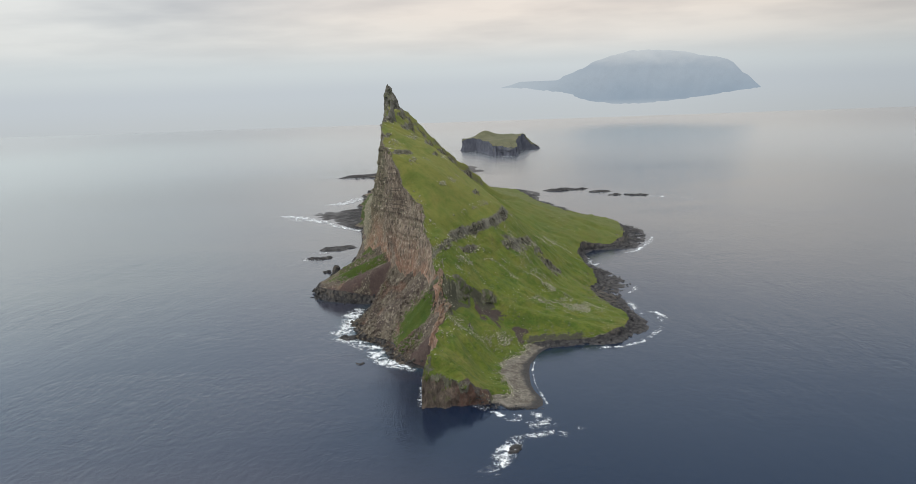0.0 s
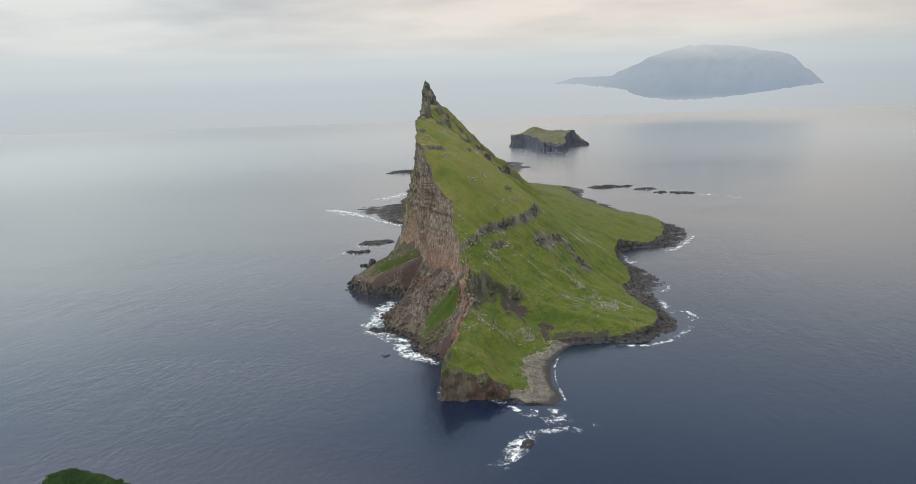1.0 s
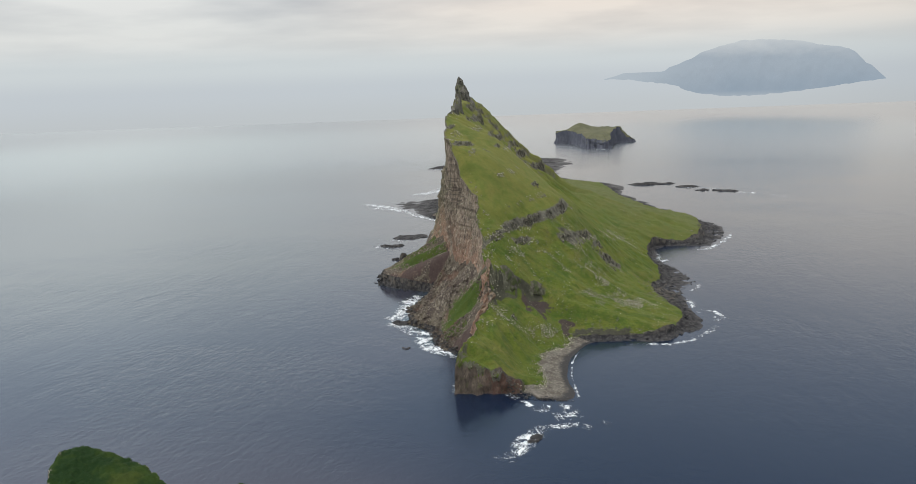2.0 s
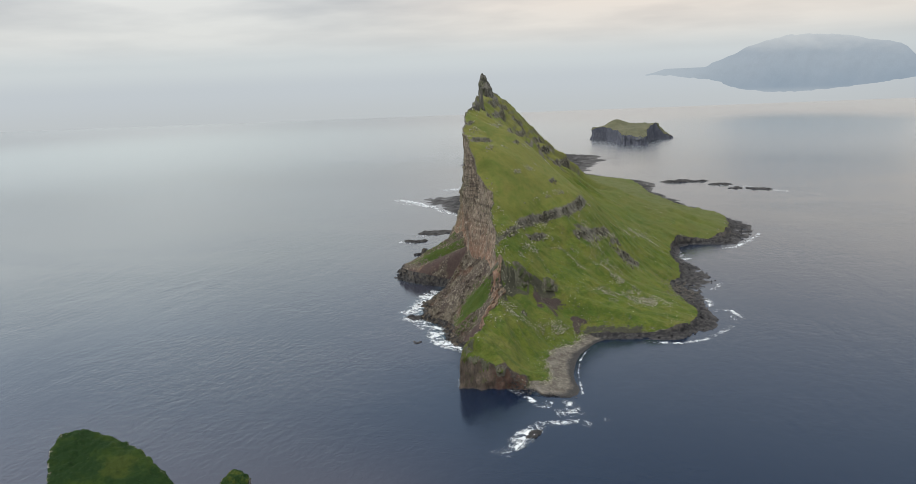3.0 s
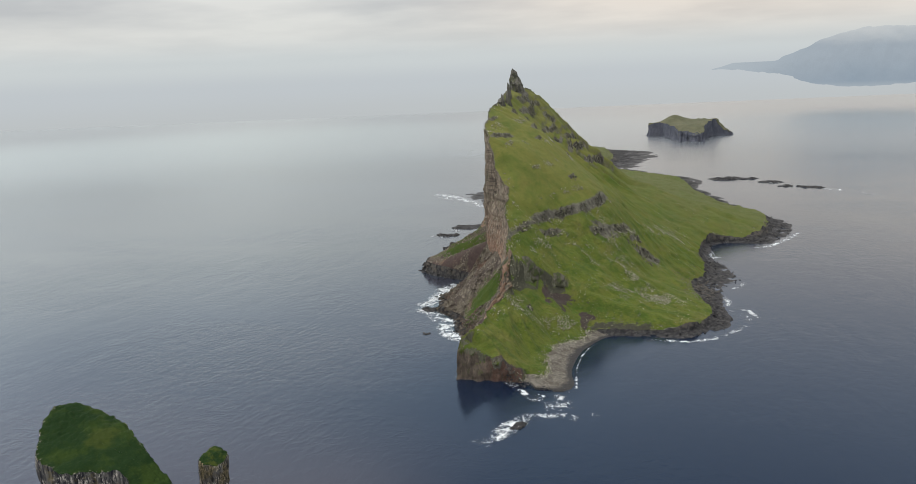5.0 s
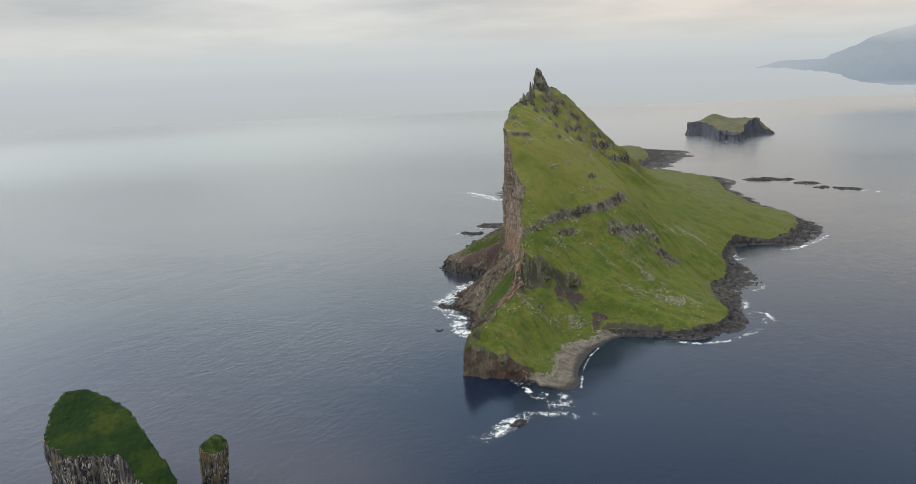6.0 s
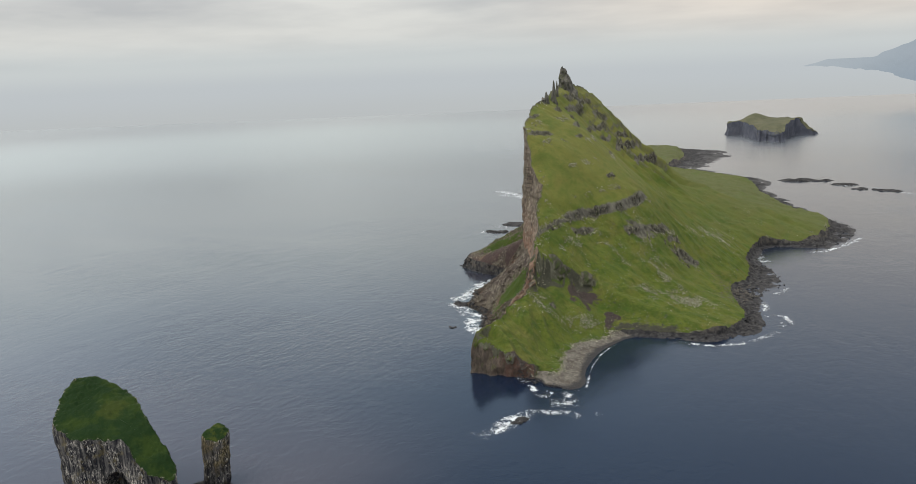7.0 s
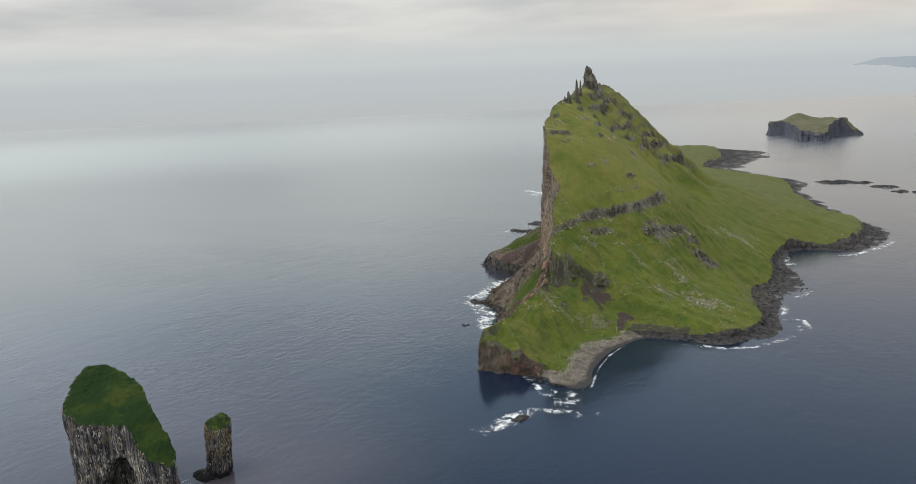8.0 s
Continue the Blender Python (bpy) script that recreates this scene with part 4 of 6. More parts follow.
    # the bluff round the bay is uneven
    rim = ((seg == 7) | (seg == 8)) * step(655, 668, Y) * step(720, 690, Y) * step(24, 10, Z)
    Z = Z + rim * np.clip(Z / 5, 0, 1) * (2.6 * fbm(X, Y, 0 * Z, 14, 3, 54))
    # shore: broken slabs
    k4 = ((seg == 8) | (seg == 9)) * 1.0
    bay = step(662, 672, Y)
    Z = Z + k4 * bay * np.clip(Z + 0.6, 0, 2) * (0.9 * np.round(1.5 * fbm(X, Y, 0 * Z, 13, 3, 51)) / 1.5 + 0.35 * fbm(X, Y, 0 * Z, 3.5, 2, 53))
    Z = Z + k4 * (1 - bay) * np.clip(Z, 0, 1.5) * 0.25 * fbm(X, Y, 0 * Z, 7, 3, 52)
    # the crest line itself is ragged
    c0 = np.argmax(seg == 4)
    tooth = 1.6 * fbm(ROWS, 0 * ROWS, 0 * ROWS, 11, 4, 61)
    for j, f in ((-2, 0.25), (-1, 0.6), (0, 1.0), (1, 0.7), (2, 0.4), (3, 0.2)):
        Z[:, c0 + j] += f * tooth
    return X, Y, Z


def blunt_end(X, Y, Z):
    """The near end breaks off in a small sea cliff, turned a little from the axis."""
    rise = step(515.5, 523, ROWS)[:, None]
    Z = np.where(rise < 1, Z * rise + (-3.0) * (1 - rise), Z)
    lean = np.clip((X + 47) * 0.22, 0, 11) * step(24, 8, X)
    near = step(600, 520, Y)
    Y = Y + lean * near + 2.2 * fbm(X, 0 * Y, Z, 8, 4, 71) * step(540, 522, Y)
    tail = step(2328, 2318, ROWS)[:, None]
    return X, Y, np.where(tail < 1, Z * tail - 4 * (1 - tail), Z)


def spot(X, Y, x, y, rx, ry, turn=0.0):
    """1 in the middle of an ellipse, 0 at its rim and beyond."""
    c, s = math.cos(radians(turn)), math.sin(radians(turn))
    a, b = (X - x) * c + (Y - y) * s, -(X - x) * s + (Y - y) * c
    return np.clip(1 - np.sqrt((a / rx) ** 2 + (b / ry) ** 2), 0, 1)


# outcrops of rock across the turf, each along a level: from y, to y, height of its top at both ends, tallness at both ends
BANDS_LOWER = [
    (744, 866, 99, 109, 3.0, 9.5),
    (690, 752, 92, 99.5, 1.2, 2.4),
    (734, 764, 88, 84, 3, 4),
    (786, 858, 82, 71, 3, 7),
    (836, 866, 62, 56, 3, 4),
    (806, 842, 187, 183, 6, 7),
    (850, 872, 204, 205, 3, 4),
    (888, 920, 189, 190, 5, 7),
    (902, 940, 207, 209, 6, 5),
    (965, 1050, 206, 203, 5, 8),
    (1000, 1100, 176, 172, 5, 8),
    (1030, 1174, 143, 138, 6, 9),
    (1075, 1180, 118, 116, 5, 9),
]
BANDS_UPPER = [
    (826, 864, 52, 30, 5, 6),
    (628, 638, 36, 34, 3, 3),
    (905, 925, 150, 152, 3, 3),
    (985, 1030, 222, 220, 4, 5),
    (1045, 1110, 213, 208, 4, 6),
    (930, 965, 196, 196, 4, 5),
    (1062, 1130, 191, 186, 5, 6),
    (1010, 1062, 160, 158, 4, 5),
    (1105, 1170, 158, 152, 4, 6),
    (955, 985, 178, 176, 3, 4),
    (862, 880, 178, 178, 2, 3),
    (830, 850, 134, 135, 2, 3),
]
BANDS = BANDS_LOWER + BANDS_UPPER


def level_line(y0, y1, z0, z1):
    """The line in plan on which the slope right of the crest has that height."""
    line = []
    for t in np.linspace(0, 1, max(3, int((y1 - y0) / 7))):
        y, z = y0 + (y1 - y0) * t, z0 + (z1 - z0) * t
        i = int(np.clip(np.searchsorted(ROWS, y), 1, len(ROWS) - 1))
        a, e = np.argmax(SEG == 4) + 2, np.argmax(SEG == 8)
        below = np.nonzero(GZ[i, a:e] < z)[0]
        if len(below):
            line.append((float(GX[i, a + below[0]]) + 0.0, float(y)))
    return line


def to_line(X, Y, line):
    """Distance to a line in plan, the signed distance across it, and how far along it."""
    total, done = sum(math.dist(a, b) for a, b in zip(line, line[1:])), 0.0
    best, side, run = np.full_like(X, 1e9), np.zeros_like(X), np.zeros_like(X)
    for (xa, ya), (xb, yb) in zip(line, line[1:]):
        length = max(math.dist((xa, ya), (xb, yb)), 1)
        t = np.clip(((X - xa) * (xb - xa) + (Y - ya) * (yb - ya)) / length**2, 0, 1)
        d = np.hypot(X - xa - t * (xb - xa), Y - ya - t * (yb - ya))
        s = ((xb - xa) * (Y - ya) - (yb - ya) * (X - xa)) / length
        near = d < best
        best, side, run = np.where(near, d, best), np.where(near, s, side), np.where(near, (done + t * length) / total, run)
        done += length
    return best, side, run


# two dark rock steps low on the slope
KNOB = [((-64, 664), (-55, 661), (-46, 664), (-38, 671), (-32, 680)), ((-28, 684), (-18, 690), (-8, 696), (-1, 702))]
# runs of loose stones downhill
STREAKS = [((-37, 620), (-24, 626), (-3, 636), (18, 657), 6, 1.0), ((22, 774), (43, 772), (62, 759), (96, 734), 7, 0.9), ((-13, 758), (13, 750), (36, 732), (55, 718), 4, 0.5),
           ((40, 735), (58, 728), (80, 742), (100, 748), 11, 0.8), ((34, 900), (48, 947), (60, 982), (77, 995), 8, 0.8), ((59, 1049), (62, 1010), (70, 985), (84, 950), 10, 0.7),
           ((-60, 735), (-40, 722), (-14, 716), (6, 720), 4, 0.35), ((0, 820), (16, 800), (30, 790), (52, 790), 5, 0.4)]


def masks(X, Y, Z, seg):
    rock, soil, grass, stones = np.zeros_like(X), np.zeros_like(X), np.zeros_like(X), np.zeros_like(X)
    for line, h0, h1 in LINES:
        for (xa, ya), (xb, yb) in zip(line, line[1:]):
            length = max(math.hypot(xb - xa, yb - ya), 1)
            t = np.clip(((X - xa) * (xb - xa) + (Y - ya) * (yb - ya)) / length**2, 0, 1)
            d = np.hypot(X - xa - t * (xb - xa), Y - ya - t * (yb - ya))
            rock = np.maximum(rock, 0.8 * np.exp(-((d / (0.5 * max(h0, h1) + 1.0)) ** 2)))
    # the outlines of patches wander
    U, V = X + 7 * fbm(X, Y, 0 * Z, 16, 4, 85), Y + 7 * fbm(X, Y, 0 * Z, 16, 4, 86)
    rock = np.maximum(rock, 1.2 * spot(U, V, 54, 845, 22, 15, 55))
    rock = np.maximum(rock, 1.0 * spot(U, V, 12, 806, 30, 12, 40))
    rock = np.maximum(rock, 0.9 * step(228, 244, Z) * (seg >= 4))
    rock = np.maximum(rock, 0.42 * step(140, 190, Z) * step(930, 990, Y) * (seg >= 4))
    rock = np.maximum(rock, 0.44 * step(1800, 1880, Y))
    gully = np.abs(fbm(0.10 * X, Y, 0 * Z, 30, 2, 44))
    rock = np.maximum(rock, 0.62 * step(0.30, 0.55, gully) * step(955, 1010, Y) * step(1260, 1190, Y) * step(90, 130, Z) * (seg >= 4))
    rim = np.where(seg == 4, np.exp(-((np.arange(len(seg)) - np.argmax(seg == 4)) / 2.6) ** 2), 0)
    rock = np.maximum(rock, rim * (0.50 + 0.12 * step(640, 670, Y)))
    soil = np.maximum(soil, 2.6 * spot(U, V, -9, 683, 19, 10, 30))
    soil = np.maximum(soil, 1.2 * spot(U, V, -2, 674, 5, 16, 25))
    soil = np.maximum(soil, 1.2 * spot(U, V, -14, 668, 4, 14, 25))
    soil = np.maximum(soil, 2.3 * spot(U, V, 23, 673, 11, 17, 15))
    soil = np.maximum(soil, 0.9 * spot(U, V, 27, 684, 12, 5, 10))
    soil = np.maximum(soil, 0.9 * spot(U, V, 46, 676, 34, 6, 5))
    soil = np.maximum(soil, 1.5 * spot(U, V, -2, 525, 22, 13, 10))
    grass = np.maximum(grass, 1.25 * spot(U, V, -86, 650, 34, 44, -32))
    grass = np.maximum(grass, 1.1 * spot(U, V, -192, 846, 60, 26, -12) ** 0.8)
    grass = np.maximum(grass, 1.0 * spot(U, V, -214, 905, 66, 56, 20))
    grass = np.maximum(grass, 1.1 * step(1250, 1330, Y) * step(4, 9, Z))
    grass = np.maximum(grass, 0.8 * spot(U, V, -146, 785, 12, 16, 0))
    over = np.where(seg == 3, np.linspace(0, 1, len(seg)) * 0, 0.0)
    over[seg == 3] = np.linspace(0, 1, (seg == 3).sum()) ** 7
    grass = np.where(seg == 3, 0.55 * over * step(600, 650, Y) + 0.75 * np.where(seg == 3, over ** 0.25, 0) * step(545, 528, Y), grass)
    grass = np.where((seg >= 4) & (seg <= 7), 0.55 * step(8, 26, Z) * step(528, 522, Y), grass)
    for *line, wide, thick in STREAKS:
        d, side, run = to_line(U, V, line)
        stones = np.maximum(stones, thick * np.exp(-((d / wide) ** 2)) * np.minimum(1, 0.35 + 2 * run))
    stones = np.maximum(stones, 0.15 * step(90, 60, X) * step(120, 40, Z) * step(1250, 1000, Y))
    plum = 1.3 * spot(U, V, -155, 811, 22, 14, 70) ** 0.7
    plum = np.maximum(plum, 1.2 * spot(U, V, -112, 752, 10, 26, -25) ** 0.7)
    plum = np.maximum(plum, 1.4 * spot(U, V, -66, 608, 22, 16, 0) ** 0.7)
    plum = np.maximum(plum, 1.2 * spot(U, V, -204, 818, 62, 14, 4) ** 0.6)
    # under the bay's turf edge: moss, with the overhang's shade painted in
    moss_shade = 1.2 * spot(U, V, 56, 678, 40, 9, 6) ** 0.6
    for line, reach, cut in ((KNOB[0], 8, 0.5), (KNOB[1], 4, 0.5)):
        d, side, run = to_line(U, V, line)
        ends = np.minimum(step(0.0, 0.22, run), step(1.0, 0.8, run)) * 0.6 + 0.4
        moss_shade = np.maximum(moss_shade, np.clip(1.35 - d / (reach * ends), 0, 1) * ((side < cut) | (d < 1.5)))
    ochre = 1.25 * spot(V, Z, 630, 44, 34, 22) ** 0.7 * np.where(seg == 3, over ** 0.28, 0)
    return rock, soil, grass, stones, ochre, plum, moss_shade


island = thing("sea_island", "steep green island with a pointed crag above a brown sea cliff", "island", (-60, 800, 0))
GX, GY, GZ, SEG = build_grid()
GX, GY, GZ = relief(GX, GY, GZ, SEG)
GX, GY, GZ = blunt_end(GX, GY, GZ)


def ground(x, y):
    """The island's height at a place between crest and right coast."""
    i = int(np.clip(np.searchsorted(ROWS, y), 1, len(ROWS) - 1))
    c0 = np.argmax(SEG == 4)
    return float(np.interp(x, GX[i, c0:], GZ[i, c0:]))


def bench_bands():
    """Where a band of rock stands, the turf above it steps forward and the turf below falls away."""
    c0, c1 = np.argmax(SEG == 4), np.argmax(SEG == 8)
    X, Y, Z = GX[:, c0:c1], GY[:, c0:c1], GZ[:, c0:c1]
    lift = np.zeros_like(Z)
    for line, h0, h1 in LINES + [(KNOB[0], 30, 26), (KNOB[1], 18, 16)]:
        best, side, run = to_line(X, Y, line)
        high = h0 + (h1 - h0) * run
        inside = step(1.5, 1.05, best / (np.abs(side) + 0.8))
        fade = np.exp(-((best / (1.1 * high + 2)) ** 2)) * inside
        lift += fade * step(0.0, 0.14, run) * step(1.0, 0.86, run) * high * 0.30 * np.tanh(side / 1.6)
    return lift, c0, c1


LINES = [(smooth(np.array(level_line(*b[:4])), 1.0, 0).tolist(), b[4], b[5]) for b in BANDS]
lift, c0, c1 = bench_bands()
GZ[:, c0:c1] += lift
P = np.stack([GX, GY, GZ], -1)
ROCK, SOIL, GREEN, STONES, OCHRE, PLUM, MOSS_SHADE = masks(GX, GY, GZ, SEG)
fseg = np.repeat(SEG[None, :-1], len(ROWS) - 1, 0)
frow = np.repeat(ROWS[:-1, None], len(SEG) - 1, 1)
drape = 520.4 + 2.6 * fbm(GX[:-1, :-1], 0 * GX[:-1, :-1], 3 + 0 * GX[:-1, :-1], 12, 4, 73, 0.6)
end_wall = (frow < drape) & (fseg >= 3) & (fseg <= 7)
is_turf = (fseg >= 4) & (fseg <= 7) & ~end_wall
crumble = 648 + 14 * fbm(GX[:-1, :-1], GY[:-1, :-1], GZ[:-1, :-1], 12, 4, 74)
is_cliff = ((fseg == 3) & ((frow > crumble) | (frow < 601))) | end_wall
is_scree = ((fseg == 2) | (fseg == 3)) & ~is_cliff
is_beach = (fseg >= 8) & (frow < 664)
attrs = {"rock": ROCK, "soil": SOIL, "grass": GREEN, "stones": STONES, "ochre": OCHRE, "plum": PLUM, "moss_shade": MOSS_SHADE, "end": step(545, 524, GY) * step(12, -6, GX)}
grid_part("grass_slope", P, is_turf, TURF, island, "green and olive turf with pale stones", attrs)
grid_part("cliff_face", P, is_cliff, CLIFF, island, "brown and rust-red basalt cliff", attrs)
grid_part("scree_slope", P, is_scree, SCREE, island, "brown scree with patches of grass", attrs)
is_shore = (fseg <= 1) | ((fseg >= 8) & ~is_beach)
grid_part("shore_rock", P, is_shore & (frow < 1420), SHORE, island, "black wave-washed shore rock")
grid_part("shore_rock", P, is_shore & (frow >= 1420), SHORE, island, "dark grey shore rock")
grid_part("cobble_beach", P, is_beach, BEACH, island, "pale grey cobble beach")


def blocks(bm, x, y, z0, z1, r, rnd, sides=5):
    """One broken basalt column with a tilted top."""
    turn = rnd.uniform(0, 6.28)
    lo, hi = [], []
    tilt, az = rnd.uniform(0, 0.35), rnd.uniform(0, 6.28)
    for k in range(sides):
        a = turn + 6.283 * k / sides + rnd.uniform(-0.25, 0.25)
        q = r * rnd.uniform(0.8, 1.2)
        dx, dy = q * math.cos(a), q * math.sin(a)
        lo.append(bm.verts.new((x + dx * 1.12, y + dy * 1.12, z0)))
        hi.append(bm.verts.new((x + dx * 0.85, y + dy * 0.85, z1 + tilt * (dx * math.cos(az) + dy * math.sin(az)))))
    for k in range(sides):
        j = (k + 1) % sides
        bm.faces.new((lo[k], lo[j], hi[j], hi[k]))
    bm.faces.new(hi)


def rock_band(name, line, h0, h1, seed, single, coarse=1.0, material=None, label="grey lichened basalt columns", gaps=-0.26):
    """Broken columns standing along a line, each by itself where single."""
    rnd = random.Random(seed)
    bm = bmesh.new()
    total, done = sum(math.dist(a, b) for a, b in zip(line, line[1:])), 0.0

    pieces, foot = [], bmesh.new()

    def close(which, called):
        bmesh.ops.recalc_face_normals(which, faces=which.faces)
        me = bpy.data.meshes.new(called)
        which.to_mesh(me)
        me.materials.append(material or COLUMNS)
        which.clear()
        return me

    for (xa, ya), (xb, yb) in zip(line, line[1:]):
        length = math.dist((xa, ya), (xb, yb))
        nx, ny = (yb - ya) / length, -(xb - xa) / length
        s = 0.0
        while s < length:
            t = s / length
            h = (h0 + (h1 - h0) * (done + s) / total) * rnd.uniform(0.5, 1.1) * (0.8 + 0.5 * float(value_noise((done + s) / 13, seed, 0)))
            ends = min(1.0, 0.35 + (done + s) / 8, 0.35 + (total - done - s) / 8)
            if float(value_noise((done + s) / 6.5, seed * 1.7, 3.0)) < gaps + 0.34 * max(0.0, 1 - (done + s) / (0.6 * total)):
                s += rnd.uniform(1.5, 3.0)
                continue
            for row in range(5):
                if rnd.random() < 0.25:
                    continue
                off = coarse * (row * 1.1 + rnd.uniform(-1.8, 1.8))
                x, y = xa + (xb - xa) * t + nx * off, ya + (yb - ya) * t + ny * off
                top = ground(x - nx * 2.5, y - ny * 2.5) - 3.2 * rnd.random() ** 2 + 0.3 - row * h * rnd.uniform(0.10, 0.5)
                r = coarse * (0.36 + 0.75 * rnd.random() ** 2.0)
                blocks(bm if row < 3 or not single else foot, x, y, top - h * ends * rnd.uniform(0.5, 1.0) - 1.5, top, r, rnd)
                if single and row < 3:
                    pieces.append(close(bm, "basalt_column"))
            s += coarse * rnd.uniform(0.8, 1.5)
        done += length
    band = part(name, close(foot if single else bm, name), island, label, "stuff")
    for me in pieces:
        part("basalt_column", me, band)
    bm.free()
    foot.free()


for k, (line, h0, h1) in enumerate(LINES):
    upper = line[0][1] > 925
    long_ledge = upper and line[-1][1] - line[0][1] > 85
    rock_band("rock_band", line, h0 * (0.8 if upper else 1), h1 * (0.8 if upper else 1), 100 + k, k == 0, 0.75 if upper else 1.0, gaps=-0.62 if long_ledge else -0.02 if k == 1 else -0.26)


# rims of rock under the edge of the turf on the two points
KNOLLS = [([(34, 824), (44, 842), (56, 857)], 8, 9, 1.8), ([(44, 826), (58, 838), (72, 842)], 7, 6, 1.7), ([(2, 786), (14, 800), (24, 820)], 4, 5, 1.2)]
RIMS = [([(150, 1150), (163, 1175), (168, 1210), (166, 1250)], 5, 6)]
for k, (line, h0, h1) in enumerate(RIMS):
    rock_band("rock_band", line, h0, h1, 150 + k, False)


def crag(name, x, y, z0, z1, rx, ry, seed, lean=(0, 0), levels=26, around=40, power=1.0, material=None, parent=None, label=""):
    """A rock tooth: an uneven oval drawn in towards a ragged top."""
    hs = np.linspace(0, 1, levels)[:, None]
    a = np.linspace(0, 2 * np.pi, around, endpoint=False)[None, :]
    k = (1 - hs) ** power * 0.9 + 0.10 * (1 - hs)
    k = np.maximum(k, 0.05)
    sway = 0.16 * fbm(hs * 5, 0 * hs, seed + 0 * hs, 1.0, 3, seed + 9) * hs
    cx, cy = x + lean[0] * hs + rx * sway, y + lean[1] * hs - ry * sway
    Z = z0 + (z1 - z0) * hs + 0 * a
    w = 1 + 0.30 * fbm(np.cos(a) * 1.2 + 0 * hs, np.sin(a) * 1.2 + 0 * hs, Z * 0.05, 0.8, 3, seed) + 0.12 * fbm(np.cos(a) * 4 + 0 * hs, np.sin(a) * 4 + 0 * hs, Z * 0.3, 0.9, 3, seed + 5)
    X, Y = cx + rx * k * w * np.cos(a), cy + ry * k * w * np.sin(a)
    V = np.stack([X, Y, Z], -1).reshape(-1, 3).tolist()
    F = []
    for i in range(levels - 1):
        for j in range(around):
            q = (j + 1) % around
            F.append((i * around + j, i * around + q, (i + 1) * around + q, (i + 1) * around + j))
    F.append(tuple((levels - 1) * around + j for j in range(around)))
    return part(name, mesh_from(name, V, F, material, False), parent, label)


def make_mossy():
    k = Nodes("mossy_basalt")
    c, streak, spots = rock_colour(k, (0.130, 0.118, 0.092), (0.27, 0.25, 0.20), (0.044, 0.041, 0.034))
    c = k.mix(k.range(k.noise(5, 6, 0.75), 0.44, 0.58, 0, 0.85), c, (0.056, 0.072, 0.022))
    n = k.bump(streak, 0.9, 1.6)
    n = k.bump(spots, 0.7, 0.6, n)
    return k.done(c, 0.92, n, 0.2)


MOSSY = make_mossy()


def make_crag():
    k = Nodes("summit_basalt")
    c, streak, spots = rock_colour(k, (0.165, 0.155, 0.130), (0.29, 0.275, 0.23), (0.076, 0.072, 0.062))
    c = k.mix(k.range(k.noise(6, 5, 0.7), 0.48, 0.64, 0, 0.7), c, (0.072, 0.082, 0.034))
    n = k.bump(streak, 0.9, 1.6)
    n = k.bump(spots, 0.7, 0.6, n)
    return k.done(c, 0.92, n, 0.2)


CRAG = make_crag()


def bulge(x, y, rx, ry, drop, turn, seed, label):
    """A rounded face of rock that swells out of the slope: steep below, merging with the turf above."""
    levels, around = 30, 64
    h = np.linspace(0, 1, levels)[:, None]
    a = np.linspace(0, 2 * np.pi, around, endpoint=False)[None, :]
    r = np.cos(0.5 * np.pi * h ** 1.15) ** 0.55
    U, V = np.cos(a) * r, np.sin(a) * r
    c, q = math.cos(radians(turn)), math.sin(radians(turn))
    top = ground(x - 3.0, y + ry * 0.8) - 1.0
    Z = top - drop * (1 - h ** 0.9) + 0 * a
    X, Y = x + rx * U * c - ry * V * q, y + rx * U * q + ry * V * c
    d = 1.5 * fbm(X, Y, Z, 7, 4, seed, 0.6) + 1.6 * (1 - 2 * np.abs(fbm(X, Y, Z * 0.35, 9, 2, seed + 3)))
    ledge = (Z / 6.5 + 0.4 * fbm(X, Y, 0 * Z, 14, 2, seed + 4)) % 1.0
    d = (d + 0.5 * (step(0, 0.3, ledge) - ledge) + 0.8 * fbm(X, Y, Z, 2.4, 3, seed + 8, 0.6)) * np.cos(0.5 * np.pi * h)
    X, Y = X + d * (U * c - V * q), Y + d * (U * q + V * c)
    Z = Z + 0.8 * fbm(X, Y, 0 * Z, 6, 3, seed + 5)
    idx = np.arange(levels * around).reshape(levels, around)
    F = [(idx[i, j], idx[i, (j + 1) % around], idx[i + 1, (j + 1) % around], idx[i + 1, j]) for i in range(levels - 1) for j in range(around)]
    F.append(tuple(idx[-1]))
    return part("mossy_outcrop", mesh_from("mossy_outcrop", np.stack([X, Y, Z], -1).reshape(-1, 3).tolist(), F, MOSSY), island, label)


bulge(-56, 672, 13, 6.5, 26, -4, 171, "dark mossy rock face")
bulge(-44, 676, 15, 6.5, 30, 24, 181, "dark mossy rock face")
bulge(-33, 684.5, 12, 6, 22, 40, 191, "dark mossy rock face")
bulge(-16, 696.5, 14, 5, 14, 32, 201, "dark mossy rock outcrop")
crag("mossy_outcrop", -36, 618, 30, 40.5, 5, 4, 19, (0, 1), 14, 28, 0.4, MOSSY, island, "small grey rock outcrop")
for k, (line, h0, h1, coarse) in enumerate(KNOLLS):
    rock_band("rock_knoll", line, h0, h1, 180 + k, False, coarse, None, "grey broken rock outcrop")


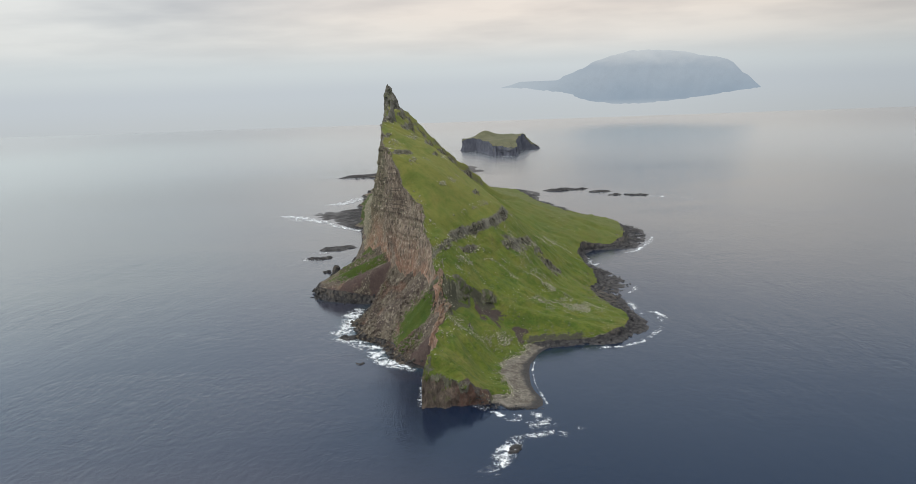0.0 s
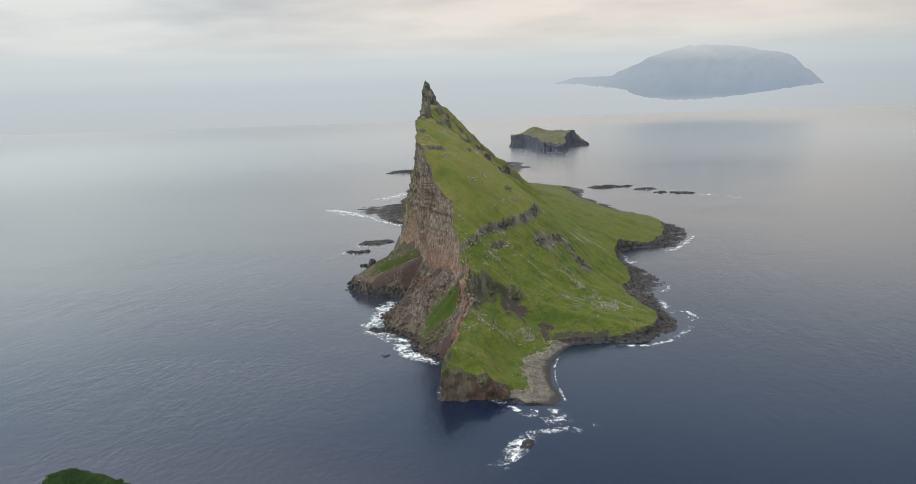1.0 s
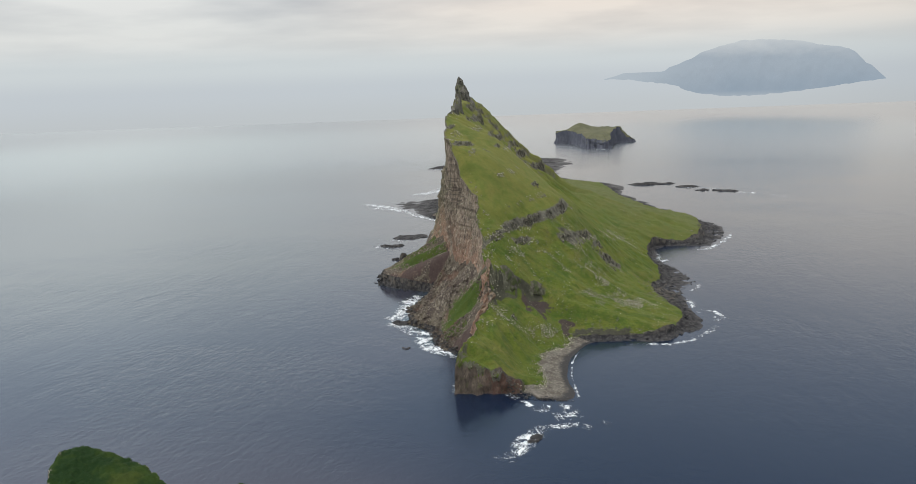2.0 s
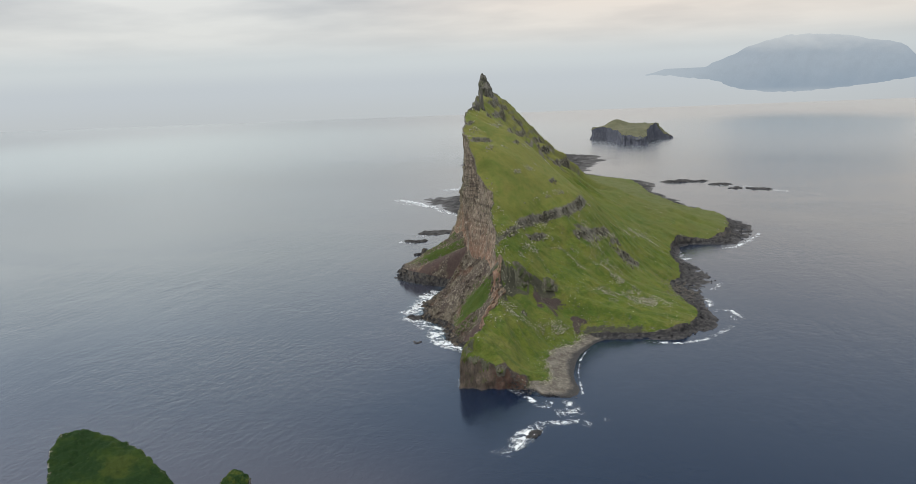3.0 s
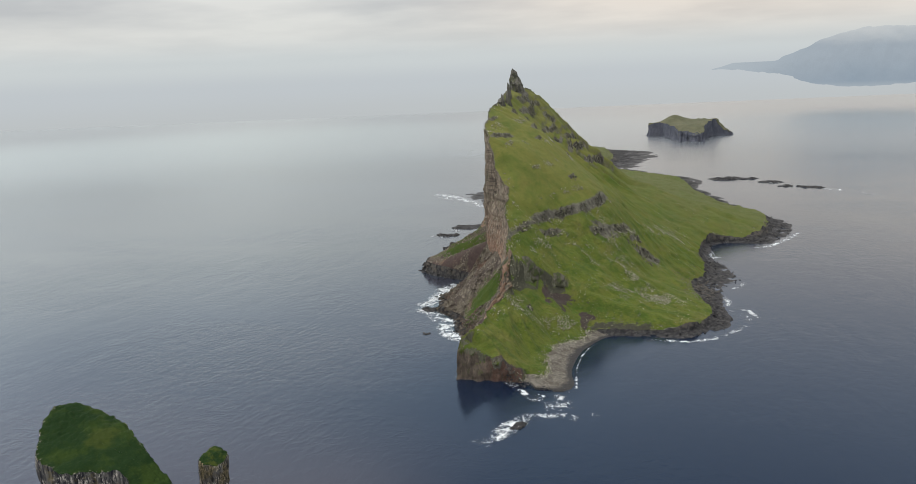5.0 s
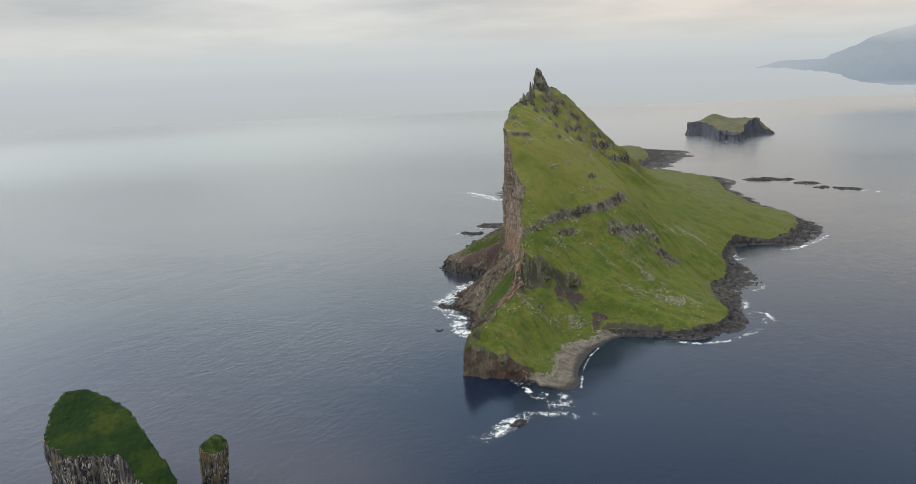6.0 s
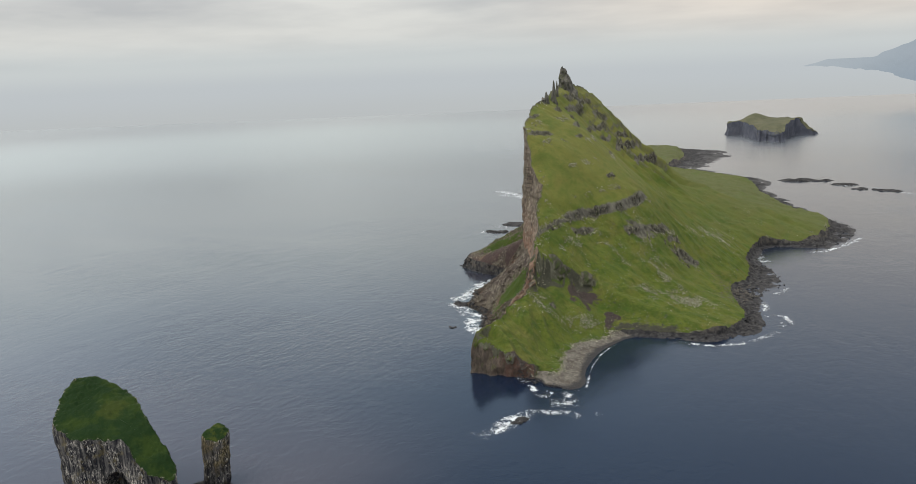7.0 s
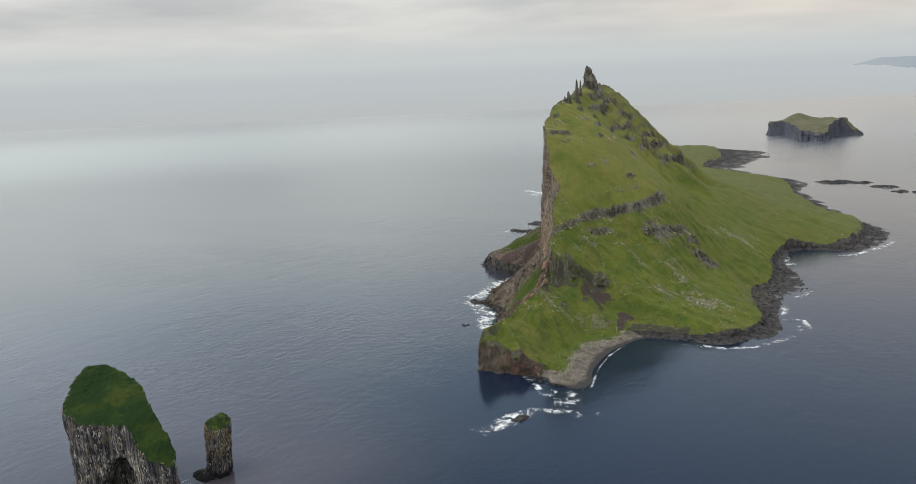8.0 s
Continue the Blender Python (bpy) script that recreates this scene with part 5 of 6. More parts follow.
# crumbling ribs where the turf breaks off towards the scree
for rib_y, rib_h, rib_seed in ((603, 9, 31), (611, 12, 32), (619, 14, 33), (628, 17, 34), (637, 15, 35), (647, 16, 36), (658, 18, 37)):
    rib_x, rib_z = float(along(CREST, rib_y)), float(along(CREST, rib_y, 2))
    crag("rock_rib", rib_x - 4.5, rib_y, rib_z - rib_h - 6, rib_z + 0.8, 5.0, 5.5, rib_seed, (3.0, 1.0), 18, 26, 0.5, CLIFF, island, "crumbling brown rock rib")


# the summit horn and the needles on the crest
horn = crag("summit_horn", -177, 1050, 204, 243, 20, 26, 5, (-4, -3), 34, 48, 0.62, CRAG, island, "grey-brown pointed summit horn")
crag("rock_tooth", -183, 1043, 212, 262, 11, 13, 11, (-1.5, 0), 34, 34, 0.42, CRAG, horn, "grey upright summit tooth")
crag("rock_tooth", -186.5, 1040, 246, 264.5, 4, 5, 12, (1.2, 0), 14, 18, 0.5, CRAG, horn, "grey upright summit tooth")
crag("rock_tooth", -178, 1048, 224, 253, 8, 9, 13, (-2, 0), 20, 22, 0.5, CRAG, horn, "grey upright summit tooth")
crag("rock_needle", -159, 950, 212, 246, 3.1, 4.4, 6, (-1.2, 1), 26, 18, 0.45, CRAG, island, "slender grey needle")
crag("rock_needle", -161, 953, 211, 233, 5.5, 6.0, 17, (-1, 1), 18, 20, 0.5, CRAG, island, "broad foot of a grey needle")
crag("rock_needle", -168, 980, 216, 244.5, 2.4, 3.4, 7, (-0.4, 1), 20, 16, 0.45, CRAG, island, "slender grey needle")
crag("rock_needle", -156, 920, 208, 231.5, 4.4, 5.5, 8, (-1.2, -1), 18, 22, 0.55, CRAG, island, "grey pointed needle")
crag("rock_needle", -158, 913, 206, 225, 5.0, 6.5, 9, (-1, -1), 16, 22, 0.5, CRAG, island, "grey pointed needle")


def ground_all(x, y):
    i = int(np.clip(np.searchsorted(ROWS, y), 1, len(ROWS) - 1))
    return float(np.interp(x, np.maximum.accumulate(GX[i]), GZ[i]))


def boulders(name, count, place, size, material, label, seed):
    """Loose angular stones lying on the ground, too many to count."""
    rnd = random.Random(seed)
    V, F = [], []
    corners = [(-1, -1, -1), (1, -1, -1), (1, 1, -1), (-1, 1, -1), (-1, -1, 1), (1, -1, 1), (1, 1, 1), (-1, 1, 1)]
    quads = [(0, 3, 2, 1), (4, 5, 6, 7), (0, 1, 5, 4), (1, 2, 6, 5), (2, 3, 7, 6), (3, 0, 4, 7)]
    made = tries = 0
    while made < count and tries < count * 12:
        tries += 1
        spot_xy = place(rnd)
        if spot_xy is None:
            continue
        x, y = spot_xy
        z = ground_all(x, y)
        r = size * (0.45 + 1.3 * rnd.random() ** 3)
        turn = Euler((rnd.uniform(-0.5, 0.5), rnd.uniform(-0.5, 0.5), rnd.uniform(0, 6.3))).to_matrix()
        stretch = (r * rnd.uniform(0.7, 1.3), r * rnd.uniform(0.6, 1.1), r * rnd.uniform(0.5, 0.9))
        base = len(V)
        for c in corners:
            k = [0.62 * a * s * rnd.uniform(0.65, 1.2) * (0.75 if c[2] > 0 else 1) for a, s in zip(c, stretch)]
            V.append(tuple(turn @ Vector(k) + Vector((x, y, z + 0.15 * r))))
        F += [tuple(base + i for i in q) for q in quads]
        made += 1
    return part(name, mesh_from(name, V, F, material, False), island, label, "stuff")


def clumped(x, y, size, seed, keep):
    return float(fbm(x, y, 0.0, size, 3, seed)) > keep


def on_turf(rnd):
    y = rnd.uniform(560, 1150)
    x = rnd.uniform(-90, 140)
    i = int(np.searchsorted(ROWS, y))
    lo, hi = GX[i, np.argmax(SEG == 4)], GX[i, np.argmax(SEG == 8)]
    if not lo + 6 < x < hi - 2 or not clumped(x, y, 22, 81, 0.26):
        return None
    return (x, y) if ground_all(x, y) < 95 else None


def on_boulder_field(rnd):
    *line, wide, thick = rnd.choices(STREAKS, [q[4] * q[5] for q in STREAKS])[0]
    u = rnd.random() ** 0.8 * 3
    k = min(2, int(u))
    (xa, ya), (xb, yb) = line[k], line[k + 1]
    x, y = xa + (xb - xa) * (u - k) + wide * 0.75 * rnd.gauss(0, 1), ya + (yb - ya) * (u - k) + wide * 0.75 * rnd.gauss(0, 1)
    return (x, y) if clumped(x, y, 9, 84, -0.15) else None


LEDGES = [(690, 745, 92, 98), (712, 792, 80, 82), (735, 800, 68, 64), (700, 760, 74, 70), (770, 840, 118, 124), (800, 850, 150, 152), (790, 842, 176, 178), (806, 850, 192, 196),
          (850, 900, 196, 198), (870, 930, 172, 172), (880, 960, 148, 146), (760, 866, 93, 101), (800, 866, 76, 64)]


def on_ledge(rnd):
    y0, y1, z0, z1 = rnd.choice(LEDGES)
    u = rnd.random()
    y, z = y0 + (y1 - y0) * u + rnd.gauss(0, 1.5), z0 + (z1 - z0) * u + rnd.gauss(0, 1.8)
    i = int(np.searchsorted(ROWS, y))
    a, e = np.argmax(SEG == 4) + 2, np.argmax(SEG == 8)
    below = np.nonzero(GZ[i, a:e] < z)[0]
    if not len(below):
        return None
    x = float(GX[i, a + below[0]])
    return (x, y) if clumped(x, y, 12, 88, 0.05) else None


def on_rim(rnd):
    y = rnd.uniform(535, 960)
    i = int(np.searchsorted(ROWS, y))
    x = GX[i, np.argmax(SEG == 4)] + 1.0 + 13 * rnd.random() ** 2.2
    return (x, y) if clumped(x, y, 9, 89, 0.0) else None


def on_scree(rnd):
    y = rnd.uniform(606, 900)
    i = int(np.searchsorted(ROWS, y))
    lo, hi = GX[i, np.argmax(SEG == 1)], GX[i, np.argmax(SEG == 3)]
    if y < 655:
        hi = GX[i, np.argmax(SEG == 4)] - 1.5
    x = lo + (hi - lo) * rnd.random() ** 1.3
    return (x, y) if clumped(x, y, 30, 83, 0.1) and y < 800 else None


def on_shore(rnd):
    y = rnd.uniform(664, 1330)
    i = int(np.searchsorted(ROWS, y))
    lo, hi = GX[i, np.argmax(SEG == 8)], GX[i, np.argmax(SEG == 10)]
    return lo + (hi - lo + 3) * rnd.random(), y


def on_left_shore(rnd):
    y = rnd.uniform(604, 1130)
    i = int(np.searchsorted(ROWS, y))
    lo = GX[i, np.argmax(SEG == 1)]
    return lo + rnd.uniform(-7, 8), y


def on_beach(rnd):
    y = rnd.uniform(522, 668)
    i = int(np.searchsorted(ROWS, y))
    lo, hi = GX[i, np.argmax(SEG == 8)], GX[i, np.argmax(SEG == 10)]
    return lo - 9 * rnd.random() ** 2 + (hi - lo) * rnd.random() ** 1.4, y


def on_beach_front(rnd):
    return rnd.uniform(-8, 50), 518.5 + 3.0 * abs(rnd.gauss(0, 1))


def on_beach_top(rnd):
    y = rnd.uniform(528, 662)
    i = int(np.searchsorted(ROWS, y))
    x = GX[i, np.argmax(SEG == 8)] + rnd.gauss(0, 2.2)
    return (x, y) if clumped(x, y, 10, 87, -0.1) else None


def on_rubble(rnd):
    return 115 + 12 * rnd.gauss(0, 1), 842 + 24 * rnd.gauss(0, 1)


boulders("stone_scatter", 2400, on_turf, 0.45, PALE, "pale lichened stones in the turf", 91)
boulders("ledge_rubble", 2200, on_ledge, 0.8, PALE, "grey lichened stones along the ledges", 98)
boulders("rim_rubble", 900, on_rim, 0.75, PALE, "pale stones along the cliff edge", 99)
boulders("boulder_field", 6200, on_boulder_field, 0.62, PALE, "pale boulders below the outcrops", 92)
boulders("rubble", 900, on_rubble, 0.9, BEACH, "pale rubble above the shore slabs", 97)
boulders("scree_rubble", 2600, on_scree, 1.5, SCREE, "brown fallen boulders", 93)
boulders("shore_rubble", 900, on_shore, 1.2, SHORE, "black shore boulders", 94)
boulders("surf_rubble", 700, on_left_shore, 3.0, SHORE, "black boulders in the surf", 95)
boulders("beach_rubble", 220, on_beach_front, 1.0, SHORE, "dark wet boulders at the end of the beach", 101)
boulders("storm_rubble", 700, on_beach_top, 0.8, PALE, "pale stones thrown up along the top of the beach", 102)
boulders("shingle", 1300, on_beach, 0.55, BEACH, "pale grey cobbles", 96)


# ---------------------------------------------------------------- sea
def build_sea():
    xs = np.concatenate([[-30000, -12000, -6000, -3000, -1500, -900], np.arange(-640, 420, 8), [600, 900, 1500, 3000, 6000, 12000, 30000]])
    ys = np.concatenate([[-30000, -12000, -5000, -2000, -800, -200, 100, 300], np.arange(400, 1500, 8), np.arange(1510, 2400, 30), [2600, 3000, 3600, 5000, 9000, 15000, 30000]])
    X, Y = np.meshgrid(xs, ys)
    P = np.stack([X, Y, 0 * X], -1)
    inner = (X > -640) & (X < 420) & (Y > 395) & (Y < 2400)
    left, right = np.interp(Y, *zip(*COAST_LEFT)), np.interp(Y, *zip(*COAST_RIGHT))
    off = np.maximum(left - X, X - right)
    off = np.where(Y < 519, np.hypot(np.maximum(off, 0), 519 - Y), off)
    shallow = np.where(inner, np.clip(1 - np.abs(off) / 26, 0, 1), 0) * (X < 0) * step(900, 700, Y) * step(585, 612, Y)
    idx = np.arange(X.size).reshape(X.shape)
    faces = np.stack([idx[:-1, :-1], idx[:-1, 1:], idx[1:, 1:], idx[1:, :-1]], -1).reshape(-1, 4)
    ob = new("water", mesh_from("water", P.reshape(-1, 3).tolist(), faces.tolist(), WATER, True, {"shallow": (shallow * 0.32).reshape(-1)}))
    return tagged(ob, "grey-blue rippled open sea under haze", "sea", kind="structure")


build_sea()


def surf(line, width, power, seed):
    """A sheet of broken foam lying on the water along a line."""
    V, F, A = [], [], []
    pts = [Vector((*p, 0)) for p in line]
    cells = []
    for a, b in zip(pts, pts[1:]):
        n = max(2, int((b - a).length / 2.5))
        cells += [a.lerp(b, k / n) for k in range(n)]
    cells.append(pts[-1])
    cols = 9
    for i, p in enumerate(cells):
        d = (cells[min(i + 1, len(cells) - 1)] - cells[max(i - 1, 0)]).normalized()
        side = Vector((-d.y, d.x, 0))
        e = min(1.0, i / 5, (len(cells) - 1 - i) / 5)
        for j in range(cols):
            u = j / (cols - 1) * 2 - 1
            q = p + side * (u * width)
            V.append((q.x, q.y, 0.12 + 0.01 * (seed % 7)))
            A.append(power * (1 - u * u) * (0.35 + 0.65 * e) - (0.35 if abs(u) == 1 or e == 0 else 0))
    for i in range(len(cells) - 1):
        for j in range(cols - 1):
            F.append((i * cols + j, i * cols + j + 1, (i + 1) * cols + j + 1, (i + 1) * cols + j))
    ob = new("surf_foam", mesh_from("surf_foam", V, F, FOAM, True, {"foam": A}))
    return tagged(ob, "white surf breaking against dark shore rock", "surf", kind="stuff")


# lines of breaking water: the line in plan, its half width, its strength
SURF_NEAR = [
    ([(-170, 792), (-178, 765), (-174, 740), (-172, 715), (-176, 692)], 12, 0.90),
    ([(-178, 690), (-160, 678), (-144, 668), (-130, 652)], 9, 0.78),
    ([(-128, 668), (-122, 648), (-118, 630), (-106, 618), (-86, 609), (-70, 605)], 9, 0.92),
    ([(-60, 585), (-57, 560), (-55, 540), (-52, 518)], 4, 0.60),
    ([(-12, 534), (-6, 527), (0, 520), (4, 516)], 4.5, 0.86),
    ([(4, 517), (12, 511), (22, 501), (28, 499), (31, 509)], 3.0, 0.70),
    ([(24, 503), (28, 507), (30, 513)], 4.0, 0.78),
    ([(36, 514), (43, 511), (52, 507)], 5.0, 0.72),
    ([(36, 490), (46, 495), (59, 500)], 8.0, 0.80),
    ([(70, 479), (58, 480), (46, 477), (38, 473), (31, 467)], 4.6, 0.72),
    ([(36, 471), (28, 462), (24, 452), (21, 440), (16, 430)], 7.5, 0.88),
    ([(30, 447), (24, 438), (18, 428), (14, 418)], 5.5, 0.80),
    ([(20, 424), (13, 418), (6, 411)], 6.0, 0.55),
    ([(62, 495), (70, 493), (84, 486)], 2.2, 0.42),
]
SURF_POINTS = [
    ([(82, 665), (109, 670), (127, 672), (144, 687), (158, 706), (166, 723), (174, 740)], 3.4, 0.62),
    ([(152, 776), (160, 787), (170, 787), (179, 770), (183, 760)], 3.2, 0.72),
    ([(166, 770), (174, 762), (174, 750)], 5.0, 0.60),
    ([(54, 524), (51, 534), (48, 545), (44, 560)], 1.4, 0.74),
    ([(44.5, 556), (40, 577), (37, 603), (37.8, 622), (42.5, 642)], 0.9, 0.66),
    ([(56, 667), (62, 668), (68, 669)], 1.6, 0.6),
    ([(114, 1106), (122, 1109), (130, 1110)], 2.5, 0.6),
    ([(142, 832), (146, 818), (152, 792)], 4.0, 0.74),
    ([(150, 862), (156, 876), (160, 899)], 3.6, 0.66),
    ([(158, 1085), (170, 1089), (182, 1100), (196, 1133), (211, 1175), (217, 1208)], 5.0, 0.64),
    ([(108, 1002), (114, 1008), (122, 1018)], 4.0, 0.74),
]
SURF_WEST = [
    ([(112, 1000), (108, 1030), (106, 1052)], 4, 0.6),
    ([(-520, 1432), (-480, 1420), (-452, 1402), (-424, 1376), (-398, 1352)], 13, 0.80),
    ([(-400, 1362), (-362, 1316), (-322, 1284), (-296, 1266)], 8, 0.74),
    ([(-500, 1408), (-470, 1386), (-440, 1368)], 16, 0.5),
    ([(-360, 1100), (-335, 1092), (-300, 1088)], 8, 0.4),
    ([(-345, 1052), (-330, 1040), (-300, 1040)], 7, 0.42),
    ([(-440, 1570), (-420, 1610), (-404, 1670)], 20, 0.72),
    ([(-470, 1560), (-440, 1580), (-412, 1600)], 14, 0.55),
    ([(196, 1700), (215, 1694), (232, 1686)], 9, 0.60),
    ([(258, 1650), (284, 1640), (300, 1622)], 9, 0.60),
    ([(322, 1612), (340, 1596), (366, 1592)], 8, 0.52),
    ([(130, 1728), (160, 1712), (190, 1705)], 9, 0.45),
    ([(-318, 2850), (-335, 2846), (-360, 2850)], 14, 0.5),
    ([(-585, 2060), (-560, 2046), (-520, 2040), (-480, 2046)], 11, 0.5),
]
SURF_FAR = [
    ([(-150, 2596), (-115, 2588), (-85, 2596)], 9, 0.6),
    ([(-20, 2850), (6, 2862), (26, 2880)], 10, 0.45),
    ([(-132, 262), (-124, 258), (-114, 262)], 3.5, 0.4),
]
for k, (line, width, power) in enumerate(SURF_NEAR + SURF_POINTS + SURF_WEST + SURF_FAR):
    surf(line, width * 1.35, power - 0.08, 200 + k)


# ---------------------------------------------------------------- sea stacks
def sea_stack(name, label, outline, top, seed, recess=None, foot=3.0, spine=None, rough=1.8, lean=(0, 0)):
    """A stack with plumb ribbed walls and a sloping turf cap. outline: plan corners; top(x, y): the cap's height."""
    ob = thing(name, label, "sea stack", (sum(p[0] for p in outline) / len(outline), sum(p[1] for p in outline) / len(outline), 0))
    n = len(outline)
    # round the plan: closed Catmull-Rom through the corners
    ring = []
    for i in range(n):
        p0, p1, p2, p3 = (np.array(outline[(i + k - 1) % n], float) for k in range(4))
        for t in np.linspace(0, 1, 22, endpoint=False):
            ring.append(0.5 * (2 * p1 + (p2 - p0) * t + (2 * p0 - 5 * p1 + 4 * p2 - p3) * t * t + (3 * p1 - p0 - 3 * p2 + p3) * t**3))
    ring = np.array(ring)
    mid = ring.mean(0)
    m = len(ring)
    tang = np.roll(ring, -1, 0) - np.roll(ring, 1, 0)
    out = np.stack([tang[:, 1], -tang[:, 0]], 1)
    out /= np.linalg.norm(out, axis=1)[:, None]
    if ((ring - mid) * out).sum() < 0:
        out = -out
    rim = 1.3 * fbm(ring[:, 0], ring[:, 1], 0 * ring[:, 0], 6, 5, seed, 0.62)
    edge = ring + out * rim[:, None]
    ztop = np.array([top(x, y) for x, y in edge]) + rough * fbm(edge[:, 0], edge[:, 1], 0 * edge[:, 0], 5, 4, seed + 1)
    levels = 46
    h = np.linspace(0, 1, levels)[:, None]
    zb = -6.0
    Z = zb + (ztop[None, :] - zb) * h
    flare = foot * (1 - h) ** 3 - 0.8 * np.sin(np.pi * h)
    X0, Y0 = edge[None, :, 0] - lean[0] * (1 - h), edge[None, :, 1] - lean[1] * (1 - h)
    col = 1.5 * fbm(X0, Y0, Z * 0.10, 4.0, 4, seed + 2) + 1.6 * fbm(X0, Y0, Z * 0.5, 14, 3, seed + 3)
    lay = 0.8 * (step(0, 0.3, (Z / 9) % 1.0) - (Z / 9) % 1.0)
    push = flare + (col + lay) * np.sin(np.pi * np.clip(h, 0, 1)) ** 0.35
    if recess:
        rx, ry, half, high, deep = recess
        dd = np.hypot(X0 - rx, Y0 - ry)
        arch = step(1.0, 0.75, (dd / half) ** 2 + (np.clip(Z, 0, None) / high) ** 2)
        push = push - deep * arch
    X, Y = X0 + push * out[None, :, 0], Y0 + push * out[None, :, 1]
    V = np.stack([X, Y, Z], -1)
    idx = np.arange(levels * m).reshape(levels, m)
    F = [(idx[i, j], idx[i, (j + 1) % m], idx[i + 1, (j + 1) % m], idx[i + 1, j]) for i in range(levels - 1) for j in range(m)]
    part("rock_wall", mesh_from("rock_wall", V.reshape(-1, 3).tolist(), F, WALL, True), ob, "grey lichened upright basalt walls")
    # the cap: rings drawn in to the middle
    caps, at = [V[-1]], [np.ones(m)]
    steps = 26
    rimxy = V[-1][:, :2]
    heart = np.repeat(mid[None, :], m, 0)
    if spine:
        (xa, ya), (xb, yb) = spine
        u = np.clip((rimxy[:, 0] - xa) / (xb - xa), 0, 1)[:, None]
        heart = np.array([xa, ya]) + u * np.array([xb - xa, yb - ya])
    for k in range(1, steps + 1):
        s = 1 - (k / steps) ** 0.9
        xy = heart + (rimxy - heart) * s
        z = np.array([top(x, y) for x, y in xy]) + 1.6 * (1 - s) ** 0.5 * 0.6
        blend = min(1.0, k / 3)
        z = z * blend + (ztop + (z - ztop) * 0.3) * (1 - blend)
        z = z + 1.0 * fbm(xy[:, 0], xy[:, 1], 0 * z, 9, 4, seed + 6) * blend + 0.55 * fbm(xy[:, 0], xy[:, 1], 0 * z, 2.2, 3, seed + 7) * blend
        caps.append(np.column_stack([xy, z]))
        at.append(np.full(m, max(0.0, 1 - k / 3)))
    C = np.array(caps)
    idx = np.arange(C.shape[0] * m).reshape(C.shape[0], m)
    F = [(idx[i, j], idx[i, (j + 1) % m], idx[i + 1, (j + 1) % m], idx[i + 1, j]) for i in range(C.shape[0] - 1) for j in range(m)]
    part("turf_cap", mesh_from("turf_cap", C.reshape(-1, 3).tolist(), F, LUSH, True, {"rim": np.concatenate(at)}), ob, "dense dark green turf")
    return ob


sea_stack("sea_stack", "tall sea stack with dark green turf cap and arch", [(-188, 237), (-187, 250), (-168, 255), (-150, 254), (-122, 244), (-98, 239),
          (-88, 233), (-100, 223), (-124, 225), (-152, 211), (-171, 213), (-182, 225)],
          lambda x, y: 76 - 0.235 * (x + 187) - 0.36 * max(0, x + 122) - 0.33 * max(0, 245 - y), 300, (-128, 222, 15, 34, 18), 3.0, ((-168, 235), (-106, 235)))
small = sea_stack("sea_stack", "slim rock pillar with a small turf cap", [(-115.8, 281), (-114, 287.0), (-108.2, 290), (-102.2, 288), (-99.0, 281.5), (-101, 275.7), (-107, 273), (-112.8, 275.7)],
                  lambda x, y: 37.6 + 0.20 * (0.6 * (y - 281.5) - 0.8 * (x + 107)) - 0.006 * ((x + 107) ** 2 + (y - 281.5) ** 2), 320, None, -0.6, None, 0.5, (1.9, 2.5))
crag("base_rock", -116, 270, -3, 4.5, 12, 9, 330, (3, 3), 12, 30, 0.45, WALL, small, "black rock at its foot")


# ---------------------------------------------------------------- skerries and lone rocks
def skerry(label, x, y, rx, ry, high, turn, seed, name="skerry"):
    material = SHORE
    levels, around = 16, 60
    r = np.linspace(1, 0, levels)[:, None]
    a = np.linspace(0, 2 * np.pi, around, endpoint=False)[None, :]
    w = 1 + 0.38 * fbm(np.cos(a) * 1.5, np.sin(a) * 1.5, 0 * a, 0.8, 4, seed)
    X, Y = rx * 1.1 * r * w * np.cos(a), ry * 1.1 * r * w * np.sin(a)
    Z = -2 + (high + 2) * step(0, 0.35, 1 - r) * (0.80 + 0.34 * fbm(X, Y, 0 * X, max(4, ry * 0.6), 4, seed + 1)) + 0 * a
    c, s = math.cos(radians(turn)), math.sin(radians(turn))
    V = np.stack([x + X * c - Y * s, y + X * s + Y * c, Z], -1).reshape(-1, 3).tolist()
    idx = np.arange(levels * around).reshape(levels, around)
    F = [(idx[i, j], idx[i, (j + 1) % around], idx[i + 1, (j + 1) % around], idx[i + 1, j]) for i in range(levels - 1) for j in range(around)]
    return tagged(new(name, mesh_from(name, V, F, material, True)), label, "rock", "rocks in the sea")


skerry("long low black skerry awash in the sea", -302, 1120, 36, 18, 2.6, 24, 401)
skerry("low black skerry ringed by foam", -309, 1053, 22, 11, 2.2, 12, 402)
skerry("small black rock in the surf", -272, 965, 5, 4, 3.0, 0, 403)
skerry("black rock standing in white surf", 30, 453, 8, 4.5, 1.8, 62, 404)
skerry("small black rock off the scree", -130, 613, 7, 2.8, 1.1, 12, 405)
skerry("black rock spit in breaking surf", -158, 686, 15, 6, 3, 15, 406)
skerry("black rock in breaking surf", -168, 740, 7, 4, 2.5, 40, 407)
